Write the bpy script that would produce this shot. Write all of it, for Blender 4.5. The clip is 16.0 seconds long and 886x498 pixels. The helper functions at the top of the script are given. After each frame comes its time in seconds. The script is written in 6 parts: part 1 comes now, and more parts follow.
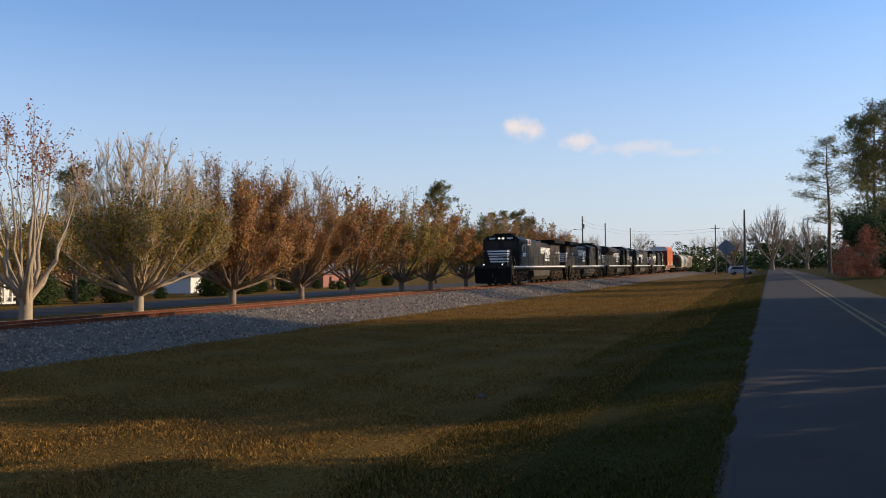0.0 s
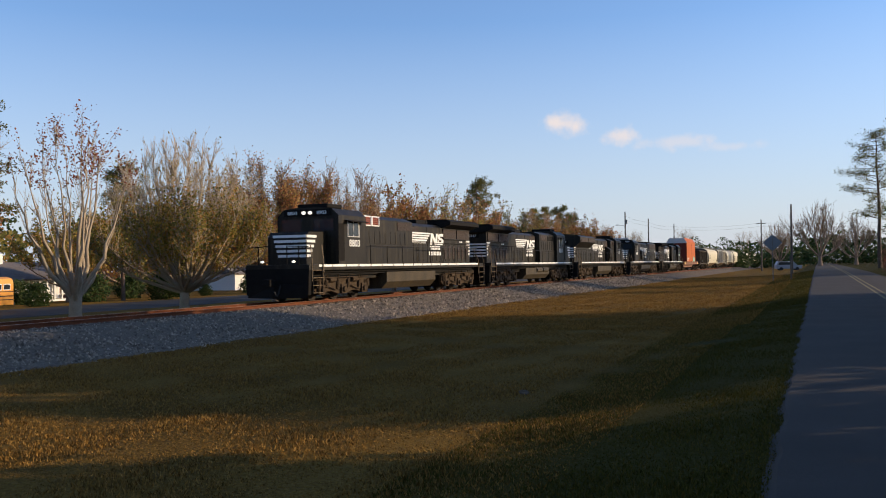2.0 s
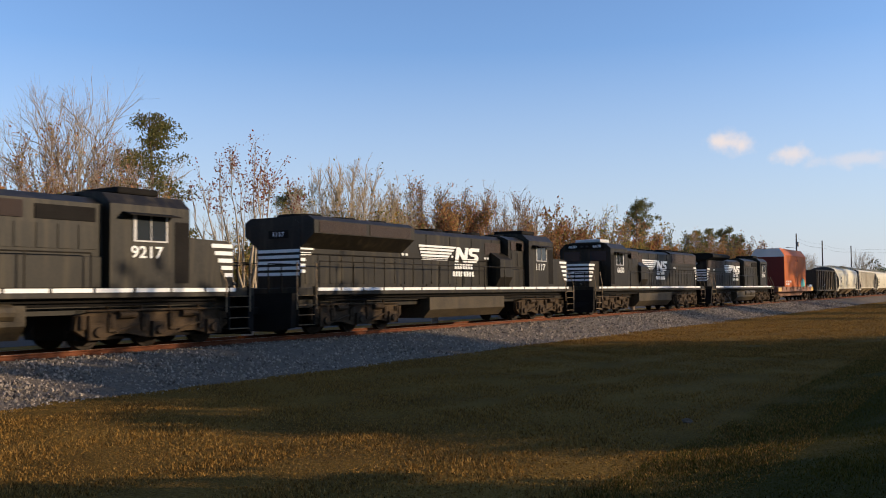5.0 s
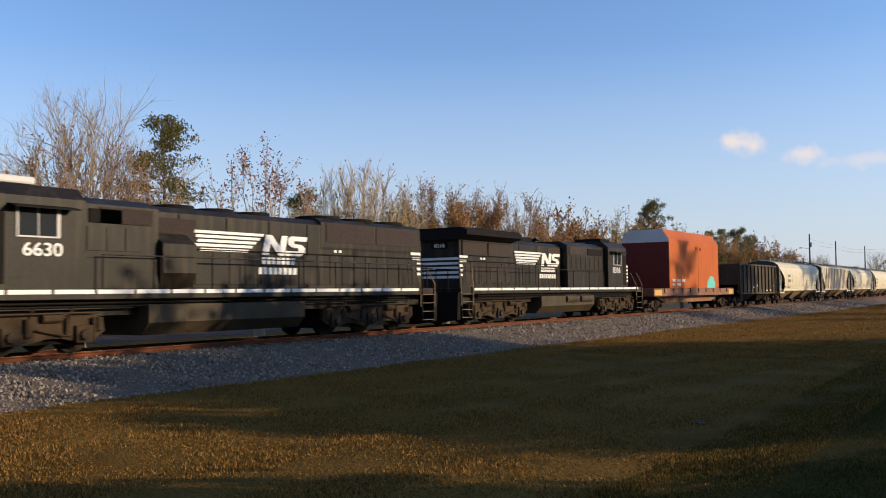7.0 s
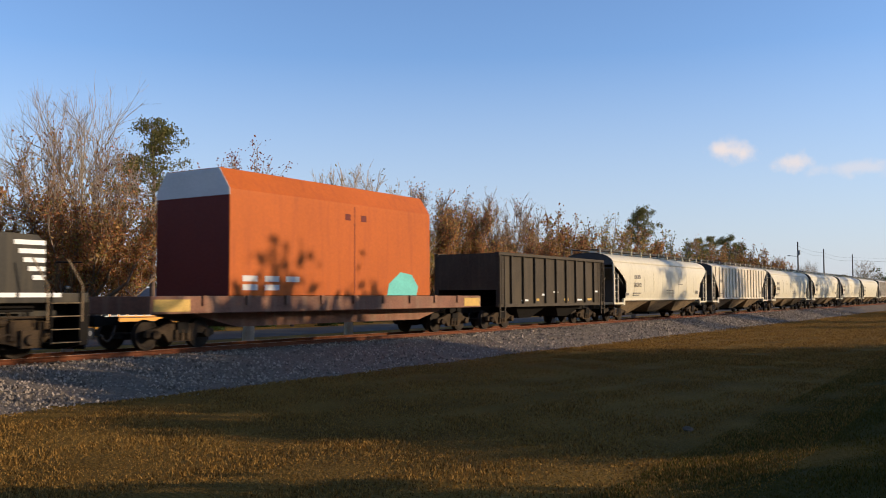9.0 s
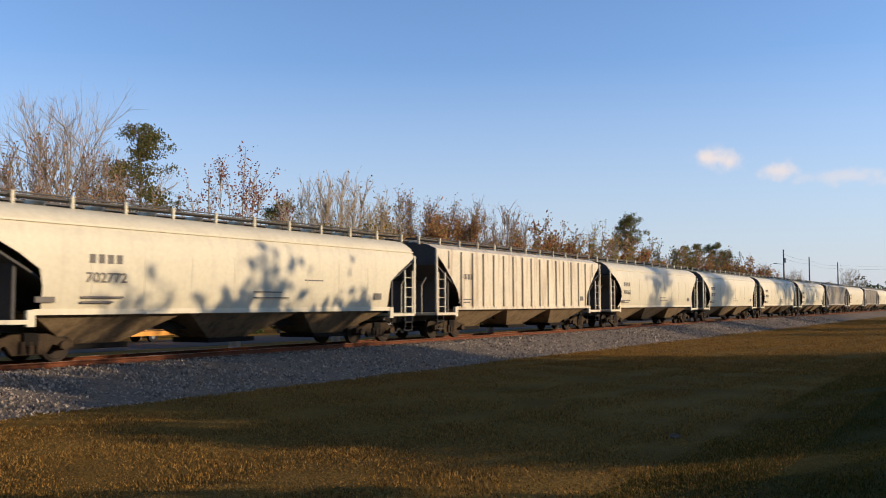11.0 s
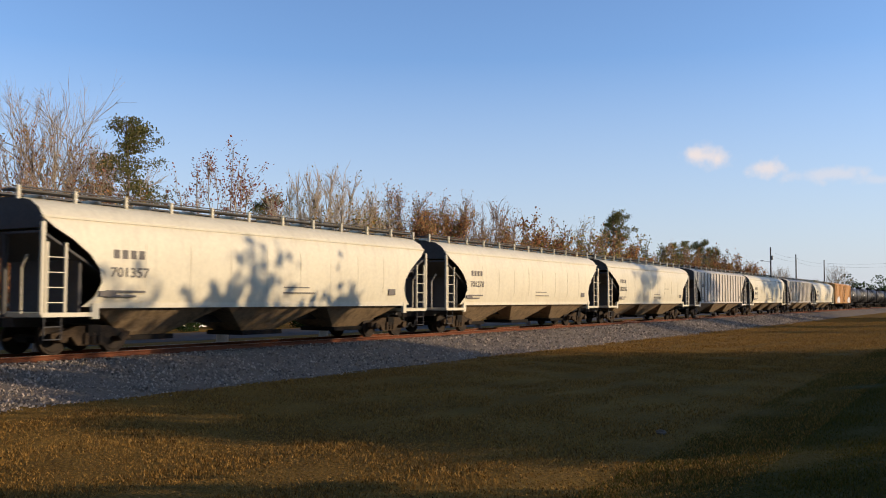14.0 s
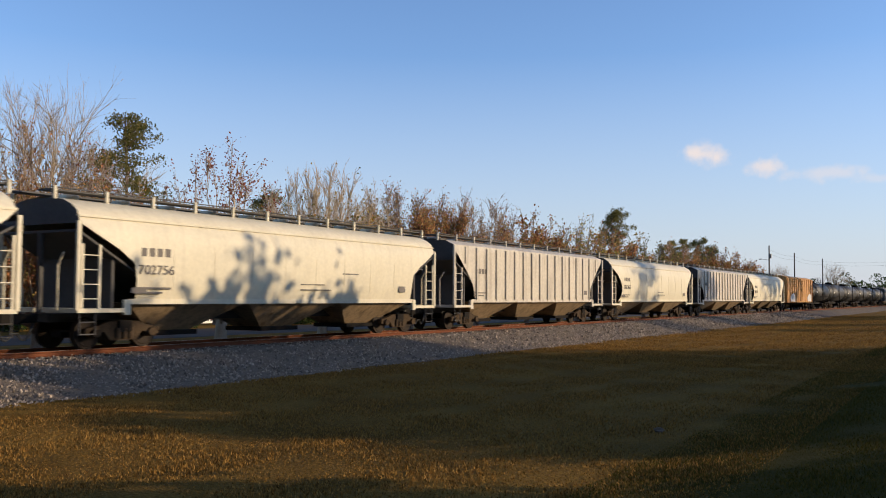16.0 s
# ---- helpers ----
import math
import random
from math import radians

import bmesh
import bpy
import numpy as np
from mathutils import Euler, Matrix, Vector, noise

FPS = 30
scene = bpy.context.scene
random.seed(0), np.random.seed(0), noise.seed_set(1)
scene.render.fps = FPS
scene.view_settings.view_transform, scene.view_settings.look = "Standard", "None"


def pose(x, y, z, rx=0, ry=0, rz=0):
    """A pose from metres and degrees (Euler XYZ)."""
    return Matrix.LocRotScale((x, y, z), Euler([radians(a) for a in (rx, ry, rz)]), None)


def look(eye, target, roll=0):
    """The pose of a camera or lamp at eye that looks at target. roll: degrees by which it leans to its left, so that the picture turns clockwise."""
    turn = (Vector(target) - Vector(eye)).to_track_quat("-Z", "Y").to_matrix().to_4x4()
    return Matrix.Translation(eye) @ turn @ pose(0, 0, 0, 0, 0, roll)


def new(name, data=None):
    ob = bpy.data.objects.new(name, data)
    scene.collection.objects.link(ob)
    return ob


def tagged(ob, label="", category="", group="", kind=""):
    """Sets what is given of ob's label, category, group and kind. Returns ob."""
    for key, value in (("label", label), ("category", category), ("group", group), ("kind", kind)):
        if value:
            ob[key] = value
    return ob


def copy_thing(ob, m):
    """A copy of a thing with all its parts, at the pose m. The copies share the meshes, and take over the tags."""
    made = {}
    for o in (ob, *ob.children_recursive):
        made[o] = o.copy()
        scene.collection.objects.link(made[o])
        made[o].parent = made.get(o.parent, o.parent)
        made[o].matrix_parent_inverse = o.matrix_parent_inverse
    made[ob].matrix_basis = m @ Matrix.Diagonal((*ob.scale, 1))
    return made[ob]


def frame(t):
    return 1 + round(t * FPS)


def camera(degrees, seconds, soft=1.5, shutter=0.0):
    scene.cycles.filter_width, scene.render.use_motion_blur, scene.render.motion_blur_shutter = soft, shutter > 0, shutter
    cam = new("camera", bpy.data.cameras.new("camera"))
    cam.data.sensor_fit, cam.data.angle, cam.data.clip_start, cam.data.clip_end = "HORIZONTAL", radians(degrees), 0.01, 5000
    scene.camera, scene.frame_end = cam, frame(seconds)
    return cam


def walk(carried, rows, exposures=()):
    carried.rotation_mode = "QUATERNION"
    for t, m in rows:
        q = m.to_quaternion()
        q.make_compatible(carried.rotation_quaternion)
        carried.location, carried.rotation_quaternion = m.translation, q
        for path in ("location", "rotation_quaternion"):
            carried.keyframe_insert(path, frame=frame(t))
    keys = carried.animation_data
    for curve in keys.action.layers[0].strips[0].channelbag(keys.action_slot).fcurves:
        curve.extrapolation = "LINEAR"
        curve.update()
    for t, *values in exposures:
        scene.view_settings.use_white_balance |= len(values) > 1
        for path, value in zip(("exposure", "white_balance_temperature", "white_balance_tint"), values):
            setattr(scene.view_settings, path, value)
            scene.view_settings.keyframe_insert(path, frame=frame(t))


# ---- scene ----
# ------------------------------------------------ camera
EYE = (0.0, 0.0, 1.78)
cam = camera(52.2, 16.0, soft=1.0, shutter=0.15)
PATH = [  # seconds, yaw, pitch, roll
    (0.0, 19.88, 1.26, 0.78), (0.5, 18.57, 1.14, 1.28), (1.0, 19.23, 0.93, 0.84), (1.5, 20.77, 0.95, 0.84),
    (2.0, 22.51, 1.08, 0.95), (2.5, 25.45, 1.54, 0.81), (3.0, 28.36, 1.98, 0.42), (3.5, 30.71, 2.33, 0.46),
    (4.0, 32.43, 2.51, 0.68), (4.5, 32.38, 2.64, 0.60), (7.0, 33.19, 2.73, 0.64), (7.5, 32.94, 2.77, 0.60),
    (8.0, 32.83, 2.82, 0.48), (10.5, 31.91, 3.46, 0.17), (11.0, 31.74, 3.50, 0.17), (11.5, 31.56, 3.50, 0.10),
    (12.0, 31.48, 3.53, 0.09), (12.5, 31.39, 3.52, -0.06), (13.0, 31.25, 3.49, -0.26), (13.5, 31.08, 3.34, -0.33),
    (14.0, 31.00, 3.22, -0.12), (14.5, 30.90, 3.12, -0.22), (15.0, 30.87, 3.00, -0.24), (15.5, 30.91, 2.96, -0.24),
    (16.0, 30.91, 3.05, -0.29)]
walk(cam, [(t, pose(*EYE, 90 + pitch, roll, yaw)) for t, yaw, pitch, roll in PATH])

# ------------------------------------------------ light
SUN_EL, SUN_AZ = 15.0, 27.0      # degrees; azimuth from +X towards +Y
world = bpy.data.worlds.new("sky")
scene.world = world
world.use_nodes = True
wn, wl = world.node_tree.nodes, world.node_tree.links
sky = wn.new("ShaderNodeTexSky")
sky.sky_type = "NISHITA"
sky.sun_disc = False
sky.sun_elevation = radians(SUN_EL)
sky.sun_rotation = radians(90 - SUN_AZ)
sky.air_density, sky.dust_density, sky.ozone_density = 1.0, 0.25, 4.0
tint = wn.new("ShaderNodeMix")
tint.data_type, tint.blend_type = "RGBA", "MULTIPLY"
tint.inputs[0].default_value = 1.0
tint.inputs[7].default_value = (1.15, 1.08, 1.15, 1)
wl.new(sky.outputs[0], tint.inputs[6])
# pale evening haze that thickens towards the horizon
haze_at = wn.new("ShaderNodeTexCoord")
haze_z = wn.new("ShaderNodeSeparateXYZ")
wl.new(haze_at.outputs["Generated"], haze_z.inputs[0])
haze_amount = wn.new("ShaderNodeMapRange")
haze_amount.inputs[1].default_value, haze_amount.inputs[2].default_value = 0.0, 0.26
haze_amount.inputs[3].default_value, haze_amount.inputs[4].default_value = 0.85, 0.0
wl.new(haze_z.outputs[2], haze_amount.inputs[0])
haze = wn.new("ShaderNodeMix")
haze.data_type = "RGBA"
haze.inputs[7].default_value = (3.1, 3.32, 3.9, 1)
wl.new(haze_amount.outputs[0], haze.inputs[0])
wl.new(tint.outputs[2], haze.inputs[6])


def cloud(below, az, el, width, height, amount, seed):
    """A thin puff of fair-weather cloud at an azimuth (from +Y towards -X) and elevation, ragged by noise."""
    tc = wn.new("ShaderNodeTexCoord")
    mp = wn.new("ShaderNodeMapping")
    mp.vector_type = "POINT"
    mp.inputs["Rotation"].default_value = (0, 0, -radians(az))
    wl.new(tc.outputs["Generated"], mp.inputs[0])
    no = wn.new("ShaderNodeTexNoise")
    no.inputs["Scale"].default_value, no.inputs["Detail"].default_value = 46 + seed, 6
    wl.new(tc.outputs["Generated"], no.inputs["Vector"])
    sep = wn.new("ShaderNodeSeparateXYZ")
    wl.new(mp.outputs[0], sep.inputs[0])

    def math_node(op, x, y):
        n = wn.new("ShaderNodeMath")
        n.operation = op
        for i, v in enumerate((x, y)):
            if isinstance(v, (int, float)):
                n.inputs[i].default_value = v
            else:
                wl.new(v, n.inputs[i])
        return n.outputs[0]
    u = math_node("DIVIDE", sep.outputs[0], width)
    v = math_node("DIVIDE", math_node("SUBTRACT", sep.outputs[2], el), height)
    d = math_node("SQRT", math_node("ADD", math_node("MULTIPLY", u, u), math_node("MULTIPLY", v, v)), 0)
    d = math_node("ADD", d, math_node("MULTIPLY", math_node("SUBTRACT", no.outputs[0], 0.5), 2.2))
    front = math_node("GREATER_THAN", sep.outputs[1], 0.0)
    mr = wn.new("ShaderNodeMapRange")
    mr.interpolation_type = "SMOOTHSTEP"
    mr.inputs[1].default_value, mr.inputs[2].default_value = 1.1, 0.1
    mr.inputs[3].default_value, mr.inputs[4].default_value = 0.0, amount
    wl.new(d, mr.inputs[0])
    mx = wn.new("ShaderNodeMix")
    mx.data_type = "RGBA"
    wl.new(math_node("MULTIPLY", mr.outputs[0], front), mx.inputs[0])
    wl.new(below, mx.inputs[6])
    mx.inputs[7].default_value = (4.7, 4.15, 4.0, 1)
    return mx.outputs[2]


top = haze.outputs[2]
for az, el, w, h, amount, seed in ((14.6, 0.151, 0.030, 0.014, 0.95, 0), (15.4, 0.155, 0.014, 0.009, 0.7, 2), (11.1, 0.137, 0.022, 0.012, 0.8, 5), (8.0, 0.128, 0.05, 0.009, 0.45, 9), (4.6, 0.120, 0.04, 0.006, 0.3, 14)):
    top = cloud(top, az, el, w, h, amount, seed)
wl.new(top, wn["Background"].inputs[0])
wn["Background"].inputs[1].default_value = 0.15
sun = new("sun", bpy.data.lights.new("sun", "SUN"))
sun.data.energy, sun.data.angle, sun.data.color = 3.9, radians(0.5), (1.0, 0.79, 0.54)
ca, sa, ce, se = math.cos(radians(SUN_AZ)), math.sin(radians(SUN_AZ)), math.cos(radians(SUN_EL)), math.sin(radians(SUN_EL))
sun.matrix_world = look((60 * ca * ce, 60 * sa * ce, 60 * se), (0, 0, 0))
scene.view_settings.exposure = 0.32

# ------------------------------------------------ materials


def material(name, base, rough=0.7, metal=0.0, spread=0.25, scale=3.0, fine=40.0, bump=0.3, bump_size=0.02, tint=None, rand=0.0,
             streak=0.0, streak_col=(0.05, 0.04, 0.03), spec=0.5, island=0.0):
    """Two scales of noise over a base colour, optional vertical streaks of dirt, random lightness per object or per island."""
    m = bpy.data.materials.new(name)
    m.use_nodes = True
    nt = m.node_tree
    n, l = nt.nodes, nt.links
    b = n["Principled BSDF"]
    b.inputs["Roughness"].default_value = rough
    b.inputs["Metallic"].default_value = metal
    b.inputs["Specular IOR Level"].default_value = spec
    geo = n.new("ShaderNodeTexCoord")
    big = n.new("ShaderNodeTexNoise")
    big.inputs["Scale"].default_value, big.inputs["Detail"].default_value = scale, 5
    small = n.new("ShaderNodeTexNoise")
    small.inputs["Scale"].default_value, small.inputs["Detail"].default_value = fine, 3
    l.new(geo.outputs["Object"], big.inputs["Vector"])
    l.new(geo.outputs["Object"], small.inputs["Vector"])
    add = n.new("ShaderNodeMath")
    add.operation = "ADD"
    l.new(big.outputs[0], add.inputs[0])
    l.new(small.outputs[0], add.inputs[1])
    ramp = n.new("ShaderNodeMapRange")
    ramp.inputs[1].default_value, ramp.inputs[2].default_value = 0.6, 1.4
    l.new(add.outputs[0], ramp.inputs[0])
    mix = n.new("ShaderNodeMix")
    mix.data_type = "RGBA"
    lo = tuple(max(0, c * (1 - spread)) for c in base) + (1,)
    hi = tuple(min(1, c * (1 + spread)) for c in (tint or base)) + (1,)
    mix.inputs[6].default_value, mix.inputs[7].default_value = lo, hi
    l.new(ramp.outputs[0], mix.inputs[0])
    col = mix.outputs[2]
    if streak:
        mp = n.new("ShaderNodeMapping")
        mp.inputs["Scale"].default_value = (2.2, 2.2, 0.22)
        l.new(geo.outputs["Object"], mp.inputs[0])
        st = n.new("ShaderNodeTexNoise")
        st.inputs["Scale"].default_value, st.inputs["Detail"].default_value = 1.6, 6
        l.new(mp.outputs[0], st.inputs["Vector"])
        sr = n.new("ShaderNodeMapRange")
        sr.inputs[1].default_value, sr.inputs[2].default_value, sr.inputs[4].default_value = 0.5, 0.78, streak
        l.new(st.outputs[0], sr.inputs[0])
        m2 = n.new("ShaderNodeMix")
        m2.data_type = "RGBA"
        l.new(sr.outputs[0], m2.inputs[0])
        l.new(col, m2.inputs[6])
        m2.inputs[7].default_value = (*streak_col, 1)
        col = m2.outputs[2]
    if rand or island:
        info = n.new("ShaderNodeNewGeometry" if island else "ShaderNodeObjectInfo")
        mr = n.new("ShaderNodeMapRange")
        k = rand or island
        mr.inputs[3].default_value, mr.inputs[4].default_value = 1 - k, 1 + k
        l.new(info.outputs["Random Per Island" if island else "Random"], mr.inputs[0])
        hv = n.new("ShaderNodeHueSaturation")
        l.new(mr.outputs[0], hv.inputs["Value"])
        l.new(col, hv.inputs["Color"])
        col = hv.outputs[0]
    l.new(col, b.inputs["Base Color"])
    if bump:
        bp = n.new("ShaderNodeBump")
        bp.inputs["Strength"].default_value, bp.inputs["Distance"].default_value = bump, bump_size
        l.new(small.outputs[0], bp.inputs["Height"])
        l.new(bp.outputs[0], b.inputs["Normal"])
    return m


def leafy(name, colours, trans=0.25):
    """Leaves: a ramp of colours by island, a little light through them."""
    m = bpy.data.materials.new(name)
    m.use_nodes = True
    n, l = m.node_tree.nodes, m.node_tree.links
    b = n["Principled BSDF"]
    geo = n.new("ShaderNodeNewGeometry")
    ramp = n.new("ShaderNodeValToRGB")
    el = ramp.color_ramp.elements
    for i, c in enumerate(colours):
        e = el[i] if i < 2 else el.new(0.5)
        e.color = (*c, 1)
    for i, e in enumerate(sorted(el, key=lambda e: e.position)):
        e.position = i / (len(colours) - 1)
    for i, c in enumerate(colours):
        el[i].color = (*c, 1)
    ramp.color_ramp.interpolation = "CONSTANT" if len(colours) > 3 else "LINEAR"
    l.new(geo.outputs["Random Per Island"], ramp.inputs[0])
    l.new(ramp.outputs[0], b.inputs["Base Color"])
    b.inputs["Roughness"].default_value = 0.75
    b.inputs["Specular IOR Level"].default_value = 0.12
    tr = n.new("ShaderNodeBsdfTranslucent")
    l.new(ramp.outputs[0], tr.inputs[0])
    mx = n.new("ShaderNodeMixShader")
    mx.inputs[0].default_value = trans
    l.new(b.outputs[0], mx.inputs[1])
    l.new(tr.outputs[0], mx.inputs[2])
    l.new(mx.outputs[0], n["Material Output"].inputs[0])
    return m


def glowing(name, colour, strength):
    m = bpy.data.materials.new(name)
    m.use_nodes = True
    b = m.node_tree.nodes["Principled BSDF"]
    b.inputs["Base Color"].default_value = (*colour, 1)
    b.inputs["Emission Color"].default_value = (*colour, 1)
    b.inputs["Emission Strength"].default_value = strength
    return m


M_BLACK = material("black_loco_paint", (0.011, 0.0085, 0.0055), 0.5, spread=0.35, scale=0.8, fine=12, bump=0.1, tint=(0.018, 0.014, 0.0085), streak=0.85, streak_col=(0.06, 0.045, 0.024), spec=0.2)
M_SOOT = material("sooty_steel", (0.011, 0.009, 0.007), 0.85, spread=0.4, scale=2, fine=25, bump=0.3, spec=0.15)
M_TRUCK = material("dusty_truck_steel", (0.055, 0.036, 0.02), 0.85, spread=0.6, scale=2.5, fine=30, bump=0.4, spec=0.15)
M_WHEEL = material("wheel_steel", (0.03, 0.021, 0.014), 0.7, metal=0.2, spread=0.4, scale=4, fine=30, spec=0.2)
M_WHITE = material("white_paint", (0.8, 0.78, 0.72), 0.5, spread=0.08, scale=2, fine=30, bump=0.05)
M_TANK = material("fuel_tank_paint", (0.06, 0.044, 0.024), 0.6, spread=0.5, scale=1.2, fine=15, bump=0.2, streak=0.6, streak_col=(0.025, 0.02, 0.014), spec=0.2)
M_GRILLE = material("brown_radiator_grille", (0.03, 0.016, 0.01), 0.8, spread=0.3, scale=3, fine=80, bump=0.8)
M_GLASS = material("dark_window_glass", (0.03, 0.035, 0.04), 0.05, spread=0.05, bump=0)
M_LOUVRE = material("red_oxide_louvre", (0.3, 0.09, 0.05), 0.7, spread=0.25)
M_LAMP = glowing("headlamp", (1.0, 0.9, 0.75), 0.9)
M_CREAM = material("cream_hopper_paint", (0.6, 0.53, 0.37), 0.55, spread=0.1, scale=0.5, fine=8, bump=0.08, streak=0.22, streak_col=(0.33, 0.25, 0.16), rand=0.06)
M_RIBBED = material("ribbed_hopper_paint", (0.6, 0.52, 0.37), 0.6, spread=0.14, scale=0.7, fine=8, bump=0.1, streak=0.85, streak_col=(0.24, 0.12, 0.05), rand=0.05)
M_GREYHOP = material("grey_hopper_paint", (0.5, 0.44, 0.34), 0.6, spread=0.2, scale=0.6, fine=8, bump=0.1, streak=0.6, streak_col=(0.14, 0.1, 0.07))
# cream with dirt streaks, its base darkened for underbody shade
M_CHUTE = material("dirty_shaded_cream", (0.25, 0.175, 0.1), 0.75, spread=0.35, scale=1.0, fine=10, bump=0.15, streak=0.85, streak_col=(0.06, 0.042, 0.026), spec=0.2)
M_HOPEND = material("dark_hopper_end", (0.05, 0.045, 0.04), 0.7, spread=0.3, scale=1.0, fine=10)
M_ORANGE = material("orange_hood_paint", (0.45, 0.1, 0.012), 0.6, spread=0.14, scale=0.4, fine=10, bump=0.08, streak=0.45, streak_col=(0.27, 0.055, 0.015), spec=0.2)
M_MAROON = material("dark_red_end_paint", (0.13, 0.02, 0.012), 0.6, spread=0.2, scale=0.6, fine=10, spec=0.2)
M_SILVER = material("pale_grey_end_paint", (0.55, 0.52, 0.48), 0.5, spread=0.1, scale=0.8, fine=10)
M_RUST = material("rusty_deck_steel", (0.2, 0.085, 0.045), 0.8, spread=0.4, scale=1.2, fine=14, bump=0.3, streak=0.6, streak_col=(0.3, 0.2, 0.12))
M_YELLOW = material("worn_yellow_paint", (0.55, 0.33, 0.06), 0.6, spread=0.25, scale=2, fine=20)
M_GONDOLA = material("dark_grey_gondola_paint", (0.06, 0.045, 0.028), 0.7, spread=0.3, scale=0.6, fine=9, bump=0.15, streak=0.6, streak_col=(0.11, 0.08, 0.046), spec=0.2)
M_BOXCAR = material("yellow_boxcar_paint", (0.5, 0.24, 0.06), 0.65, spread=0.25, scale=0.7, fine=10, bump=0.1, streak=0.9, streak_col=(0.16, 0.07, 0.035))
M_TANKCAR = material("black_tank_paint", (0.016, 0.014, 0.012), 0.6, spread=0.3, scale=1, fine=10)
M_TEAL = material("teal_spray_paint", (0.12, 0.5, 0.42), 0.6, spread=0.2, scale=2, fine=14)
M_MARK = material("faded_dark_lettering", (0.13, 0.11, 0.09), 0.7, spread=0.15, bump=0)
M_RAIL = material("rusted_rail_steel", (0.13, 0.043, 0.018), 0.8, spread=0.35, scale=1.5, fine=30, bump=0.3, spec=0.15)
M_RAILTOP = material("worn_rail_top", (0.3, 0.22, 0.17), 0.35, metal=0.7, spread=0.2, scale=2, fine=30)
M_TIE = material("weathered_tie_wood", (0.11, 0.075, 0.05), 0.9, spread=0.4, scale=3, fine=40)
M_STONE = material("ballast_stone", (0.27, 0.212, 0.155), 0.85, spread=0.35, scale=2.0, fine=60, bump=0.6, bump_size=0.03, island=0.6, spec=0.15)
M_BALLAST = material("ballast_bed", (0.175, 0.137, 0.1), 0.9, spread=0.5, scale=9.0, fine=26, bump=1.0, bump_size=0.05, spec=0.1)
M_GRASS = leafy("grass_blades", [(0.26, 0.135, 0.03), (0.34, 0.185, 0.045), (0.13, 0.068, 0.014), (0.42, 0.24, 0.065)], 0.15)
M_GREEN = leafy("green_grass_blades", [(0.055, 0.05, 0.006), (0.085, 0.07, 0.009), (0.12, 0.083, 0.015), (0.035, 0.034, 0.004)], 0.15)
M_ROAD = material("grey_asphalt", (0.07, 0.057, 0.047), 0.9, spread=0.25, scale=0.6, fine=70, bump=0.5, bump_size=0.008, spec=0.12)
M_LINE = material("worn_yellow_line", (0.17, 0.12, 0.03), 0.8, spread=0.3, scale=2, fine=30)
M_BARK = material("grey_brown_bark", (0.24, 0.175, 0.125), 0.9, spread=0.4, scale=3, fine=25, bump=0.6, spec=0.15)
M_PALEBARK = material("pale_smooth_bark", (0.36, 0.28, 0.19), 0.85, spread=0.3, scale=2, fine=20, bump=0.4, spec=0.15)
M_PINEBARK = material("pine_bark", (0.12, 0.075, 0.05), 0.9, spread=0.4, scale=3, fine=18, bump=0.8)
M_RUSTLEAF = leafy("rust_autumn_leaves", [(0.42, 0.2, 0.07), (0.5, 0.3, 0.1), (0.28, 0.21, 0.06), (0.46, 0.19, 0.08), (0.24, 0.1, 0.05), (0.44, 0.33, 0.12)], 0.35)
M_OLIVELEAF = leafy("olive_autumn_leaves", [(0.28, 0.23, 0.05), (0.44, 0.32, 0.075), (0.48, 0.25, 0.07), (0.17, 0.16, 0.04), (0.48, 0.35, 0.09)], 0.35)
M_REDLEAF = leafy("dull_red_leaves", [(0.26, 0.08, 0.05), (0.2, 0.07, 0.04), (0.32, 0.14, 0.08), (0.15, 0.06, 0.035)])
M_PINE = leafy("pine_needles", [(0.11, 0.105, 0.028), (0.15, 0.14, 0.04), (0.21, 0.165, 0.055), (0.075, 0.08, 0.022)], 0.25)
M_SHRUB = leafy("shrub_leaves", [(0.03, 0.055, 0.015), (0.05, 0.08, 0.02), (0.08, 0.09, 0.03), (0.025, 0.04, 0.012)], 0.15)
M_BUS = material("school_bus_yellow", (0.75, 0.3, 0.02), 0.4, spread=0.06, bump=0.03)
M_RUBBER = material("black_rubber", (0.02, 0.02, 0.02), 0.85, spread=0.3)
M_BRICK = material("red_brick_wall", (0.3, 0.13, 0.09), 0.85, spread=0.3, scale=1.5, fine=14, bump=0.4)
M_SIDING = material("white_siding", (0.72, 0.7, 0.66), 0.6, spread=0.06, scale=1, fine=12)
M_SHINGLE = material("grey_brown_shingles", (0.16, 0.13, 0.11), 0.9, spread=0.3, scale=2, fine=20)
M_POLE = material("weathered_pole_wood", (0.1, 0.08, 0.065), 0.9, spread=0.3, scale=3, fine=25)
M_SIGNBACK = material("bare_aluminium_sign_back", (0.16, 0.18, 0.19), 0.5, metal=0.3, spread=0.1)
M_GALV = material("galvanised_post", (0.16, 0.16, 0.16), 0.5, metal=0.6, spread=0.15)
M_SILVERTRUCK = material("silver_grey_car_paint", (0.3, 0.32, 0.35), 0.35, metal=0.3, spread=0.05, bump=0)

# ------------------------------------------------ mesh helpers


def part(name, bm, mat, parent=None, label="", smooth=False):
    me = bpy.data.meshes.new(name)
    bm.normal_update()
    bm.to_mesh(me)
    bm.free()
    me.materials.append(mat)
    if smooth:
        me.polygons.foreach_set("use_smooth", [True] * len(me.polygons))
    ob = new(name, me)
    ob.parent = parent
    if label:
        ob["label"] = label
    return ob


